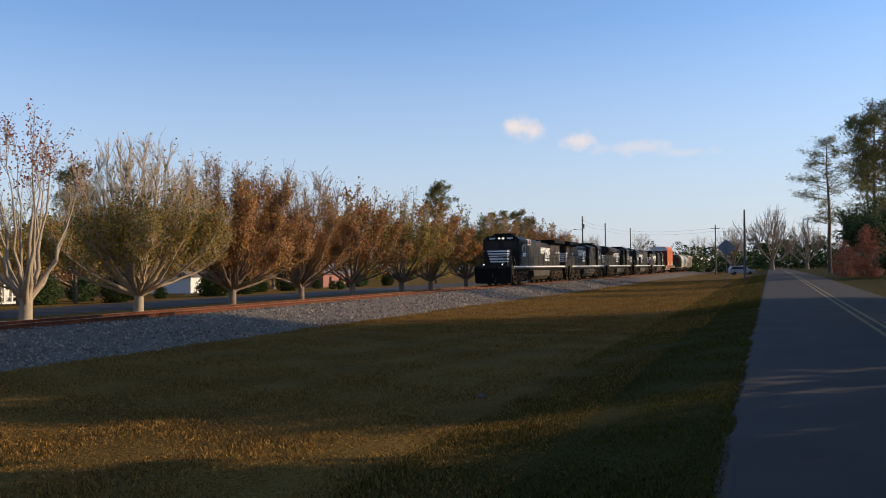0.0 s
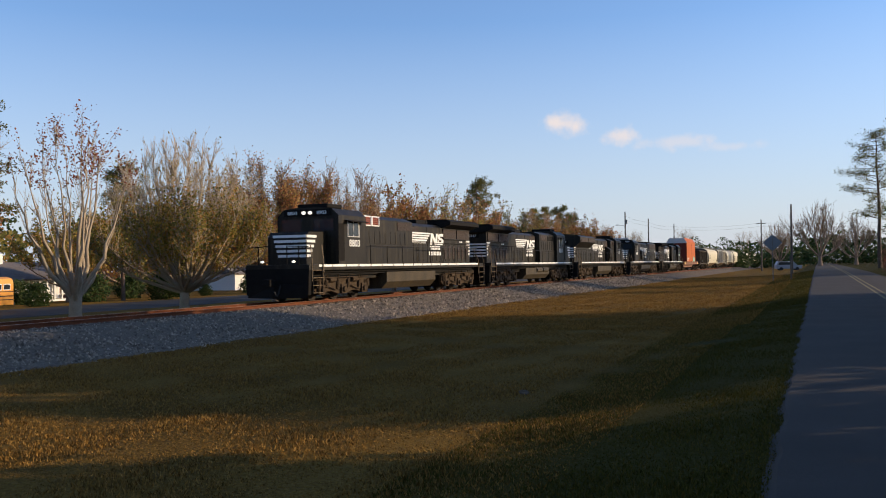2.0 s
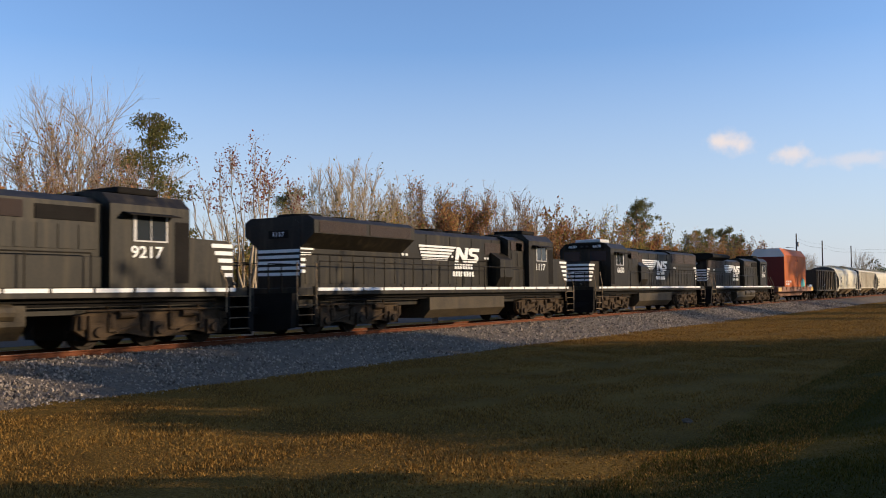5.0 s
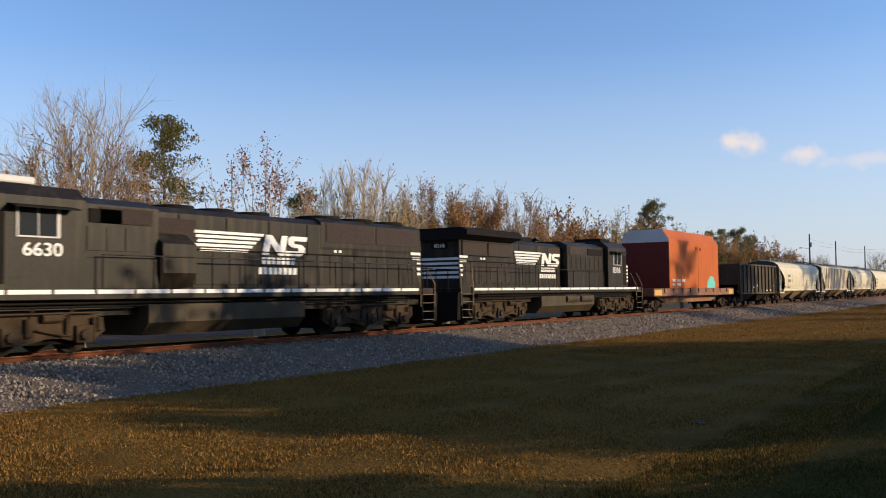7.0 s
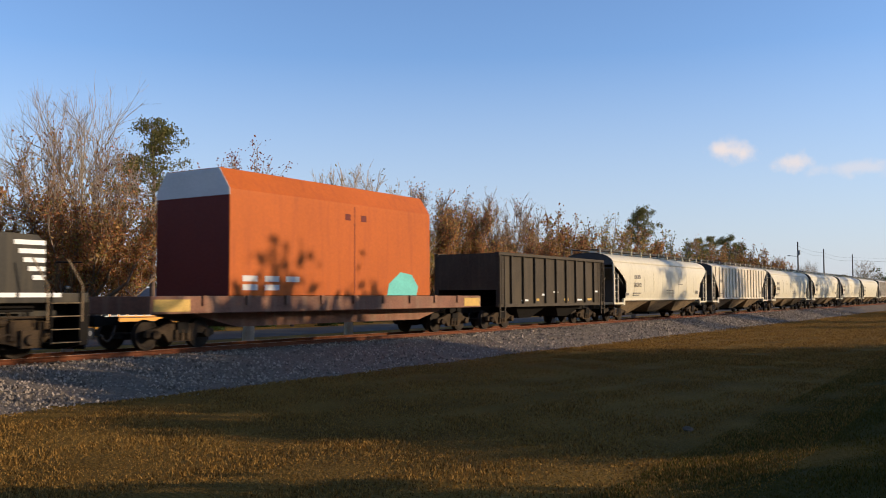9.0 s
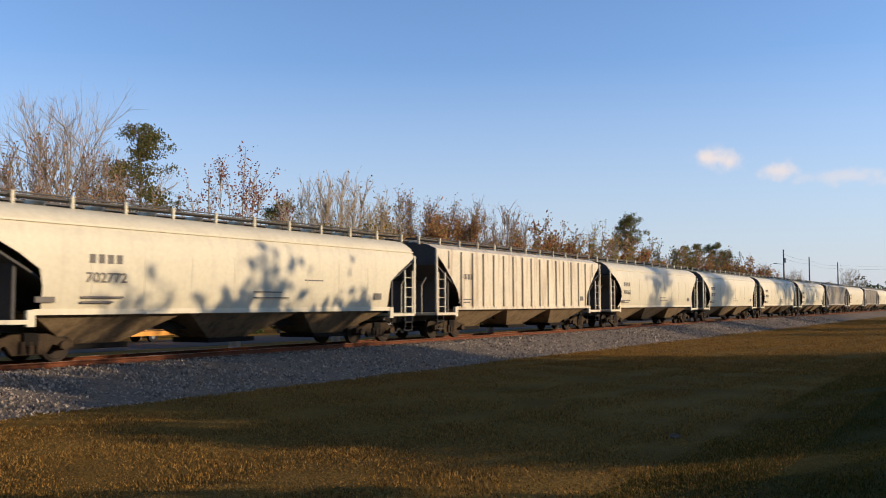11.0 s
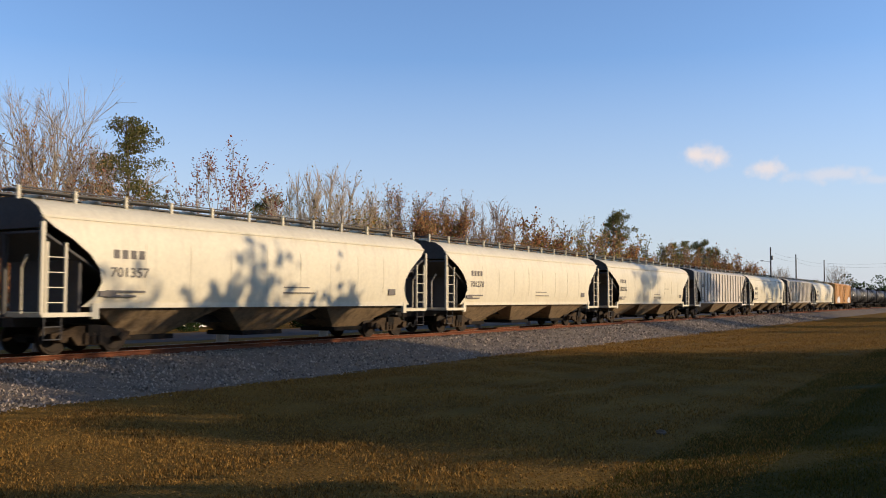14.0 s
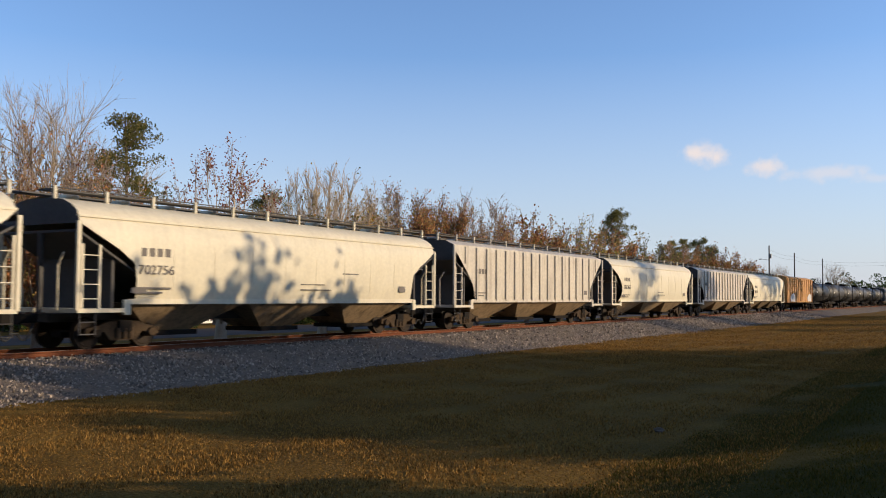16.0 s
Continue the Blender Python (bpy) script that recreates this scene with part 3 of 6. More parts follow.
def street_tree(name, label, seed, height, width, trunk_r, leaf_mat, bark, leaf_top, limbs=20, twigs=30, subs=4, leaves=3, size=0.06,
                fork=1.4, vase=0.42, twig_from=0.22, leaf_from=0.1, above=0.06, group="", upright=0.75, edge=0.12, droop=0.72):
    """Limbs that arch out of a short trunk and end on a rounded dome, thick with fine rising twigs; leaves thin out towards the top."""
    rng = random.Random(seed)
    t = thing(name, label, "tree", group)
    stem, wood, tips = Twigs(), Twigs(), []
    stem.stick(Vector((0, 0, -.3)), Vector((0, 0, .35)), trunk_r * 1.5, trunk_r * 1.05, 10)
    stem.stick(Vector((0, 0, .35)), Vector((.03, .02, fork)), trunk_r * 1.05, trunk_r * .95, 10)
    for i in range(limbs):
        a = 2.39996 * i + rng.uniform(-.3, .3)
        rr = math.sqrt((i + .3) / limbs) * rng.uniform(.88, 1.06)
        zt = fork + (height - fork) * (1 - droop * rr ** 2.6) * rng.uniform(.8, .88)
        end = Vector((math.cos(a) * width / 2 * rr, math.sin(a) * width / 2 * rr, zt))
        p0 = Vector((math.cos(a) * trunk_r * .5, math.sin(a) * trunk_r * .5, fork * rng.uniform(.75, 1.0)))
        mid = Vector((end.x * .72, end.y * .72, fork + (zt - fork) * vase * (1.25 - .5 * rr)))
        pts = []
        for j in range(9):
            f = j / 8
            p = p0 * (1 - f) ** 2 + mid * (2 * f * (1 - f)) + end * f ** 2
            pts.append(p + Vector((rng.gauss(0, .07), rng.gauss(0, .07), 0)) * min(1, j))
        r = trunk_r * rng.uniform(.34, .5)
        for j in range(8):
            wood.stick(pts[j], pts[j + 1], r * (1 - j / 8.6), r * (1 - (j + 1) / 8.6), 5 if j < 4 else 3)
        tips.append(pts[-1])
        for _ in range(twigs):
            f = twig_from + (1 - twig_from) * rng.random() ** .6
            j = min(7, int(f * 8))
            base = pts[j].lerp(pts[j + 1], f * 8 - j)
            tang = (pts[j + 1] - pts[j]).normalized()
            d = (tang * .5 + Vector((rng.gauss(0, .42), rng.gauss(0, .42), upright * rng.uniform(.4, 1.6)))).normalized()
            ln = rng.uniform(.8, 2.0) * (1.15 - .4 * f) * height / 10.5
            q = base + d * ln * .5
            d2 = (d + Vector((rng.gauss(0, .18), rng.gauss(0, .18), .22))).normalized()
            e = q + d2 * ln * .5
            wood.stick(base, q, .019, .014)
            wood.stick(q, e, .014, .008)
            tips += [q, e]
            for _ in range(subs):
                b = base.lerp(e, rng.uniform(.15, .9))
                d3 = (d2 + Vector((rng.gauss(0, .45), rng.gauss(0, .45), rng.gauss(.3, .35)))).normalized()
                e2 = b + d3 * rng.uniform(.25, .7) * height / 10.5
                wood.stick(b, e2, .011, .006)
                tips.append(e2)
    mesh_object("trunk", stem.verts, stem.faces, bark, t, True)
    mesh_object("branchwork", wood.verts, wood.faces, bark, t, True)
    verts, faces = [], []
    lim = leaf_top * height
    for p in tips:
        # leafy and thin patches over the crown
        patch = .72 + .5 * noise.noise(p * .55 + Vector((seed * 7.1, 0, 0)))
        lim_p = lim + 1.6 * noise.noise(p * .4 + Vector((0, seed * 3.3, 0)))
        share = 1.0 if p.z < lim_p else max(above, 1 - (p.z - lim_p) / (edge * height))
        if p.z < leaf_from * height:
            continue
        for _ in range(leaves):
            if rng.random() > share * patch:
                continue
            c = p + Vector((rng.gauss(0, .16), rng.gauss(0, .16), rng.gauss(-.04, .15)))
            u = Vector((rng.gauss(0, 1), rng.gauss(0, 1), rng.gauss(-.4, 1))).normalized()
            w = u.orthogonal().normalized()
            k = size * rng.uniform(.6, 1.35)
            n = len(verts)
            verts += [c - u * k, c + w * k * .62 + u.cross(w) * k * .2, c + u * k, c - w * k * .62 + u.cross(w) * k * .2]
            faces.append((n, n + 1, n + 2, n + 3))
    crown = mesh_object("crown", verts, faces, leaf_mat, t)
    crown["label"] = "loose autumn leaves"
    return t


def pine(name, label, seed, height, crown_from, width, trunk_r, per=26, group="", flat=False, needle=1.0):
    """A tall pine: bare trunk, whorls of limbs, needle tufts in uneven clumps."""
    rng = random.Random(seed)
    t = thing(name, label, "tree", group)
    bm = B()
    bend = [Vector((rng.uniform(-.25, .25) * i / 8, rng.uniform(-.25, .25) * i / 8, height * i / 8)) for i in range(9)]
    bend[0] = Vector((0, 0, -0.3))
    for i in range(8):
        tube(bm, bend[i], bend[i + 1], trunk_r * (1 - i / 9.5), trunk_r * (1 - (i + 1) / 9.5), 9, False)
    tufts = []
    z = crown_from * height
    while z < height * 0.99:
        f = (z - crown_from * height) / (height * (1 - crown_from))
        shape = (math.sin(3.1416 * min(1, 0.27 + f * 0.7)) ** 0.75) if not flat else (0.5 + 0.5 * math.sin(3.1416 * min(1, f + 0.1)))
        for k in range(rng.randint(2, 4)):
            a = rng.uniform(0, 6.283)
            ln = width * shape * rng.uniform(0.35, 1.1)
            c = bend[min(7, int(z / height * 8))]
            p0 = Vector((c.x, c.y, z))
            p1 = p0 + Vector((math.cos(a) * ln, math.sin(a) * ln, ln * rng.uniform(-0.05, 0.4)))
            tube(bm, p0, p1, 0.05 * height / 18, 0.015, 4, False)
            for j in range(4):
                q = p0.lerp(p1, rng.uniform(0.45, 1.05))
                tufts.append((q + Vector((rng.gauss(0, .35), rng.gauss(0, .35), rng.gauss(0.1, .25))), None, 0))
        z += height * rng.uniform(0.018, 0.04)
    part("trunk", bm, M_PINEBARK, t, smooth=True)
    verts, faces = [], []
    for p, _, _ in tufts:
        for _ in range(per):
            c = p + Vector((rng.gauss(0, .33), rng.gauss(0, .33), rng.gauss(0, .22)))
            u = Vector((rng.gauss(0, 1), rng.gauss(0, 1), rng.gauss(0.3, 1))).normalized() * rng.uniform(.14, .3) * needle
            w = u.orthogonal().normalized() * 0.05 * needle
            n = len(verts)
            verts += [c, c + u + w, c + u - w]
            faces.append((n, n + 1, n + 2))
    crown = mesh_object("crown", verts, faces, M_PINE, t)
    crown["label"] = "dark green needle tufts"
    return t


def plant(ob, x, y, turn=0, size=1.0, z=None):
    ob.scale = (size, size, size)
    ob.matrix_basis = pose(x, y, ground_z(x, y) if z is None else z, 0, 0, turn) @ Matrix.Diagonal((size, size, size, 1))
    return ob


def again(ob, x, y, turn=0, size=1.0):
    c = copy_thing(ob, Matrix())
    c.matrix_basis = pose(x, y, ground_z(x, y), 0, 0, turn) @ Matrix.Diagonal((size, size, size, 1))
    return c


ROW = "autumn street trees along the railway"
pear_a = street_tree("pear_tree", "round-crowned street tree with olive leaves below bare fine twigs", 1, 10.4, 11.0, 0.26, M_OLIVELEAF, M_PALEBARK, 0.5, 38, 50, 3, 7, 0.075, above=0.02, group=ROW, twig_from=0.14)
pear_b = street_tree("pear_tree", "street tree with rust-brown autumn leaves on upright limbs", 2, 10.3, 10.8, 0.24, M_RUSTLEAF, M_BARK, 0.68, 32, 30, 3, 15, 0.075, above=0.14, group=ROW, twig_from=0.14)
pear_c = street_tree("pear_tree", "street tree with thinning rust leaves and bare upper twigs", 3, 10.5, 10.4, 0.24, M_RUSTLEAF, M_BARK, 0.58, 32, 34, 3, 13, 0.072, above=0.09, group=ROW, twig_from=0.14)
pear_d = street_tree("pear_tree", "broad street tree in rust and olive autumn leaves", 5, 10.3, 10.8, 0.24, M_RUSTLEAF, M_BARK, 0.66, 24, 20, 2, 12, 0.12, above=0.2, group=ROW, twig_from=0.14)
pear_e = street_tree("pear_tree", "street tree with sparse rust leaves over the upper twigs", 7, 10.4, 10.4, 0.24, M_OLIVELEAF, M_BARK, 0.6, 24, 24, 2, 10, 0.11, above=0.14, group=ROW, twig_from=0.14)
myrtle = street_tree("crape_myrtle", "pale multi-stemmed tree with a few red leaves on top", 4, 10.7, 6.2, 0.3, M_REDLEAF, M_PALEBARK, 1.3, 13, 10, 2, 5, 0.065, fork=1.3, vase=0.36, twig_from=0.5, leaf_from=0.62, upright=0.9, droop=0.42)
plant(myrtle, -33, 33.4, 20)
plant(pear_a, -33, 41.5, 0)
plant(pear_b, -33, 50.8, 40)
plant(pear_c, -33, 60, 80)
plant(pear_d, -33.6, 70)
plant(pear_e, -33, 79.5, 57)
for i, (src, y) in enumerate(((pear_d, 89), (pear_e, 99), (pear_d, 109), (pear_e, 118), (pear_d, 128), (pear_d, 138))):
    again(src, -33 + (i % 3 - 1) * 0.6, y, 57 * i + 114, 1.0 - 0.025 * (i % 4))
# nearer end of the row, seen over the train
again(pear_c, -35, 24.5, 130, 0.98)
again(pear_b, -36, 16.5, 200, 0.98)
again(pear_c, -34, 8.0, 10, 0.98)
oak_bare = deciduous("bare_oak", "tall leafless tree with fine grey twigs", 6, 21, 0.42, 5.0, 8, M_RUSTLEAF, M_PALEBARK, 0, 0.1, lean=0.7, kids=4, up=-0.02, spread=0.85, width=15, depth=4)
plant(oak_bare, -72, 52, 0, 1.17)
pine_a = pine("pine_tree", "tall pine with dark green needle clumps", 8, 19.0, 0.36, 4.9, 0.3, per=34, needle=1.3)
plant(pine_a, -70.6, 58.6, 0, 1.07)
pine_b = pine("pine_tree", "tall pine with a rounded crown on a bare trunk", 9, 20.0, 0.66, 4.4, 0.32, per=46, flat=True, needle=1.5)
plant(pine_b, -70, 189, 0, 1.12)
again(pine_b, -72, 80, 60, 0.77)
for i in range(9):
    again((pear_d, pear_e)[i % 2], -76 - 5 * (i % 3), 34 + i * 14, 71 * i, 1.15 + 0.1 * (i % 3))
again(pine_a, -84, 34, 200, 0.8)
for i, (x, y, s) in enumerate(((-66, 230, 0.95), (-60, 226, 0.9), (-75, 250, 1.0), (-68, 262, 0.9))):
    again((pine_a, pine_b)[i % 2], x, y, 90 * i, s)
for i, (x, y, s) in enumerate(((-52, 200, 0.6), (-45, 240, 0.55), (-40, 300, 0.7), (-60, 320, 0.75), (-30, 420, 0.8))):
    again(oak_bare, x, y, 60 * i, s)
# trees beyond the road
oak_dark = deciduous("bare_oak", "broad leafless oak with dark twigs at the road's end", 16, 15.5, 0.5, 3.0, 9, M_RUSTLEAF, M_BARK, 0, 0.1, lean=0.9, kids=5, up=0.2, spread=0.6, width=15)
plant(oak_dark, 0.5, 225, 40)
again(oak_dark, -9, 245, 140, 0.8)
again(oak_dark, 9, 250, 200, 0.85)
again(pine_a, 8.6, 150, 30, 1.08)
again(pine_a, 13.6, 122, 80, 1.1)
again(pine_b, 12.6, 126, 80, 1.02)
again(pine_a, 19, 140, 150, 1.1)
again(pine_b, 15.5, 165, 10, 1.0)
live_oak = deciduous("evergreen_oak", "broad dark-leaved evergreen oak", 12, 8.8, 0.3, 1.6, 12, M_SHRUB, M_BARK, 3, 0.2, leaf_top=1.0, lean=0.9, kids=4, up=0.2, width=9.0)
plant(live_oak, 12.0, 117, 0, 1.05)
again(live_oak, 15.5, 135, 60, 1.3)
# the roadside trees, out of view, whose shade lies over road, lawn and train
for i, (src, x, y, s) in enumerate(((live_oak, 11, -4, 1.0), (live_oak, 12, 3, 1.0), (live_oak, 11, 9, 1.0), (live_oak, 11.5, 13.8, 0.95), (live_oak, 12.5, 28.2, 1.2), (live_oak, 12.5, 33.4, 1.4), (live_oak, 12, 39.4, 1.52), (live_oak, 19, 8, 1.1), (live_oak, 17.5, 31.5, 1.4),
                                    (pear_e, 17.5, 44, 1.35), (pear_e, 18, 49.5, 1.1), (pine_a, 15, 80, 0.8), (pine_a, 19, 97, 0.8), (pine_a, 24, 100, 1.0),
                                    # unseen oaks added behind the camera to block some skylight
                                    (live_oak, 10, -14, 1.2), (live_oak, -3, -16, 1.3), (live_oak, -14, -20, 1.3), (live_oak, 3, -24, 1.4), (pine_a, 30, 20, 0.6))):
    again(src, x, y, 77 * i, s)

# ------------------------------------------------ buildings, vehicles, poles


def house():
    """A low house: white-columned porch, brick wing, shingled hip roof and a white chimney."""
    h = thing("house", "low brick house with a white-columned porch and shingled roof", "house", m=pose(-88, 80, ground_z(-88, 80)))
    bm = B()
    box(bm, -5, 4, -11, 9, 0, 2.6)
    part("wall", bm, M_BRICK, h, "red brick wall")
    bm = B()
    box(bm, 4, 4.05, -6.5, 2.5, 0.2, 2.5)
    part("porch_wall", bm, M_SIDING, h, "white siding behind the porch")
    bm = B()
    prism(bm, [(-5.8, 2.6), (7.0, 2.45), (7.0, 2.6), (-0.6, 4.6)], "y", -11.6, 9.6)
    roof = part("roof", bm, M_SHINGLE, h, "grey-brown shingle roof")
    bm = B()
    box(bm, -1.2, 0.2, -3.6, -2.2, 3.6, 5.6, 0.04)
    part("chimney", bm, M_SIDING, roof, "white-painted chimney")
    for i in range(9):
        bm = B()
        box(bm, 6.5, 6.75, -6.4 + i * 1.1, -6.2 + i * 1.1, 0, 2.5)
        part("column", bm, M_SIDING, h)
    bm = B()
    box(bm, 6.5, 6.7, -6.5, 2.6, 0.75, 0.85)
    part("porch_rail", bm, M_SIDING, h)
    bm = B()
    box(bm, 4.0, 6.9, -6.7, 2.8, 0, 0.25)
    part("porch_floor", bm, M_SIDING, h)
    for y in (-9.8, -8.0, 4.2, 6.6):
        bm = B()
        box(bm, 3.98, 4.06, y, y + 1.1, 0.9, 2.2)
        w = part("window", bm, M_SIDING, h, "white-framed window")
        for k in range(2):
            bm = B()
            box(bm, 4.06, 4.075, y + 0.08, y + 1.02, 0.98 + k * 0.6, 1.5 + k * 0.6)
            part("pane", bm, M_GLASS, w)
    return h


house()


def far_house(x, y, wall, roof, w, d, hh, label):
    h = thing("house", label, "house", m=pose(x, y, ground_z(x, y)))
    bm = B()
    box(bm, -d / 2, d / 2, -w / 2, w / 2, 0, hh)
    part("wall", bm, wall, h)
    bm = B()
    prism(bm, [(-d / 2 - .5, hh), (d / 2 + .5, hh), (0, hh + d * .28)], "y", -w / 2 - .5, w / 2 + .5)
    part("roof", bm, roof, h)
    for k in range(3):
        bm = B()
        yy = -w / 2 + w * (k + .6) / 3.3
        box(bm, d / 2, d / 2 + .04, yy, yy + 1.0, .9, 2.1)
        part("window", bm, M_GLASS, h)
    return h


far_house(-90, 128, M_SIDING, M_SHINGLE, 16, 9, 2.6, "pale low house behind the street trees")
far_house(-86, 165, M_BRICK, M_SHINGLE, 14, 8, 2.6, "brick house among trees beyond the far road")


def school_bus():
    b = thing("school_bus", "yellow school bus with black stripes on the far road", "bus", m=pose(-63.5, 44.4, ground_z(-60, 44) + 0.05))
    bm = B()
    prism(bm, [(-1.25, .55), (1.25, .55), (1.25, 2.3), (1.1, 2.72), (.6, 2.88), (-.6, 2.88), (-1.1, 2.72), (-1.25, 2.3)], "y", 1.6, 11.8)
    body = part("body", bm, M_BUS, b, "yellow painted body")
    bm = B()
    box(bm, -1.0, 1.0, 0.0, 1.7, .55, 1.6, .12)
    part("bonnet", bm, M_BUS, b)
    for s in (-1, 1):
        for z in (.95, 1.25, 1.62):
            bm = B()
            box(bm, min(s * 1.25, s * 1.265), max(s * 1.25, s * 1.265), 1.7, 11.75, z, z + .07)
            part("rub_rail", bm, M_RUBBER, body, "black rub rail")
        for i in range(11):
            bm = B()
            y0 = 2.2 + i * .86
            box(bm, min(s * 1.24, s * 1.262), max(s * 1.24, s * 1.262), y0, y0 + .7, 1.78, 2.3)
            w = part("window", bm, M_SIDING, body, "white-framed side window")
            bm = B()
            box(bm, min(s * 1.262, s * 1.268), max(s * 1.262, s * 1.268), y0 + .05, y0 + .65, 1.84, 2.24)
            part("pane", bm, M_GLASS, w)
        for y0 in (1.2, 8.9):
            bm = B()
            tube(bm, (s * .95, y0, .48), (s * 1.22, y0, .48), .48, .48, 20)
            wh = part("wheel", bm, M_RUBBER, b, "black tyre")
            bm = B()
            tube(bm, (s * 1.2, y0, .48), (s * 1.24, y0, .48), .22, .2, 12)
            part("rim", bm, M_GALV, wh)
    bm = B()
    box(bm, -1.25, 1.25, 11.8, 11.95, .5, .75)
    part("bumper", bm, M_RUBBER, b)
    return b


school_bus()


def parked_van(x, y, turn, mat, label):
    v = thing("parked_car", label, "car", m=pose(x, y, ground_z(x, y), 0, 0, turn))
    bm = B()
    prism(bm, [(-2.4, .35), (2.4, .35), (2.45, .95), (1.5, 1.05), (.8, 1.75), (-2.0, 1.8), (-2.4, 1.1)], "y", -.9, .9)
    part("body", bm, mat, v)
    for s in (-1, 1):
        bm = B()
        prism(bm, [(.6, 1.1), (.55, 1.6), (-1.8, 1.65), (-2.1, 1.12)], "y", s * .9, s * .915)
        part("window", bm, M_GLASS, v)
        for a in (-1.5, 1.5):
            bm = B()
            tube(bm, (a, s * .7, .34), (a, s * .93, .34), .34, .34, 16)
            part("wheel", bm, M_RUBBER, v)
    return v


parked_van(-5.4, 190, 15, M_SILVERTRUCK, "silver-grey van parked beside the road")


def utility_pole(x, y, top, label, arm=True, lamp=False):
    z = ground_z(x, y)
    p = thing("utility_pole", label, "utility pole", "wooden utility poles", m=pose(x, y, z))
    bm = B()
    tube(bm, (0, 0, -.3), (.04, 0, top - z), .17, .11, 10)
    part("pole", bm, M_POLE, p)
    if arm:
        bm = B()
        box(bm, -.9, .9, -.06, .06, top - z - .9, top - z - .78)
        part("crossarm", bm, M_POLE, p)
        for k in (-.8, 0, .8):
            bm = B()
            tube(bm, (k, 0, top - z - .78), (k, 0, top - z - .62), .05, .03, 8)
            part("insulator", bm, M_GALV, p)
    if lamp:
        bm = B()
        tube(bm, (0, 0, top - z - 2.6), (-1.3, 0, top - z - 2.4), .035, .03, 6)
        box(bm, -1.7, -1.2, -.12, .12, top - z - 2.48, top - z - 2.34)
        part("lamp_arm", bm, M_GALV, p, "unlit street lamp on its arm")
        bm = B()
        tube(bm, (.25, 0, top - z - 2.3), (.25, 0, top - z - 1.5), .2, .2, 12)
        part("transformer", bm, M_GALV, p)
    return p


POLES = [(-3.2, 130, 9.3, False, False), (-10.8, 200, 10.4, True, False), (-33, 168.5, 11.3, False, True), (-33, 193.5, 11.1, False, False), (-33, 230.5, 11.4, False, False), (10.6, 150, 10.0, False, False), (13.4, 128, 10.0, False, False)]
for x, y, top, arm, lamp in POLES:
    utility_pole(x, y, top, "tall weathered wooden utility pole", arm, lamp)


def wire(a, b, sag):
    cu = bpy.data.curves.new("overhead_wire", "CURVE")
    cu.dimensions, cu.bevel_depth, cu.bevel_resolution = "3D", 0.012, 0
    sp = cu.splines.new("POLY")
    sp.points.add(12)
    for i in range(13):
        f = i / 12
        p = Vector(a).lerp(Vector(b), f)
        sp.points[i].co = (p.x, p.y, p.z - sag * 4 * f * (1 - f), 1)
    cu.materials.append(M_RUBBER)
    return tagged(new("overhead_wire", cu), "black overhead wire slung between poles", "wire", "overhead wires")


for dz in (0.7, 1.4):
    wire((-10.8, 200, 10.4 - dz), (-33, 230.5, 11.4 - dz), 0.5)
    wire((-33, 168.5, 11.3 - dz), (-33, 193.5, 11.1 - dz), 0.3)
    wire((-33, 193.5, 11.1 - dz), (-33, 230.5, 11.4 - dz), 0.4)
    wire((-10.8, 200, 10.4 - dz), (40, 190, 10.5 - dz), 0.9)


def diamond_sign(x, y):
    s = thing("warning_sign", "bare back of a diamond road sign on a steel post", "road sign", m=pose(x, y, ground_z(x, y), 0, 0, 8))
    zc = 3.55 - ground_z(x, y)
    bm = B()
    prism(bm, [(-.95, zc), (0, zc - .82), (.95, zc), (0, zc + .82)], "y", 0.05, 0.065)
    part("plate", bm, M_SIGNBACK, s, "dull metal sign back")
    bm = B()
    box(bm, -.04, .04, -.03, .03, -.2, zc + .5)
    part("post", bm, M_GALV, s)
    return s


diamond_sign(-4.1, 95)


def marker_post(x, y, top):
    p = thing("marker_post", "slim dark post on the grass bank", "post", m=pose(x, y, ground_z(x, y)))
    bm = B()
    tube(bm, (0, 0, -.2), (0, 0, top - ground_z(x, y)), .07, .06, 8)
    part("post", bm, M_POLE, p)
    bm = B()
    box(bm, -.12, .12, -.02, .02, top - ground_z(x, y) - .3, top - ground_z(x, y))
    part("plate", bm, M_POLE, p)


marker_post(-2.25, 88, 2.2)


def clod(x, y):
    bm = bmesh.new()
    bmesh.ops.create_icosphere(bm, subdivisions=2, radius=.09)
    for v in bm.verts:
        v.co *= 1 + noise.noise(v.co * 14) * .5
    for v in bm.verts:
        v.co.z *= .6
    ob = part("dirt_clod", bm, M_TIE)
    ob.matrix_basis = pose(x, y, ground_z(x, y) + .03)
    tagged(ob, "small dark clod of earth on the lawn", "clod")


clod(-4.8, 15.2)


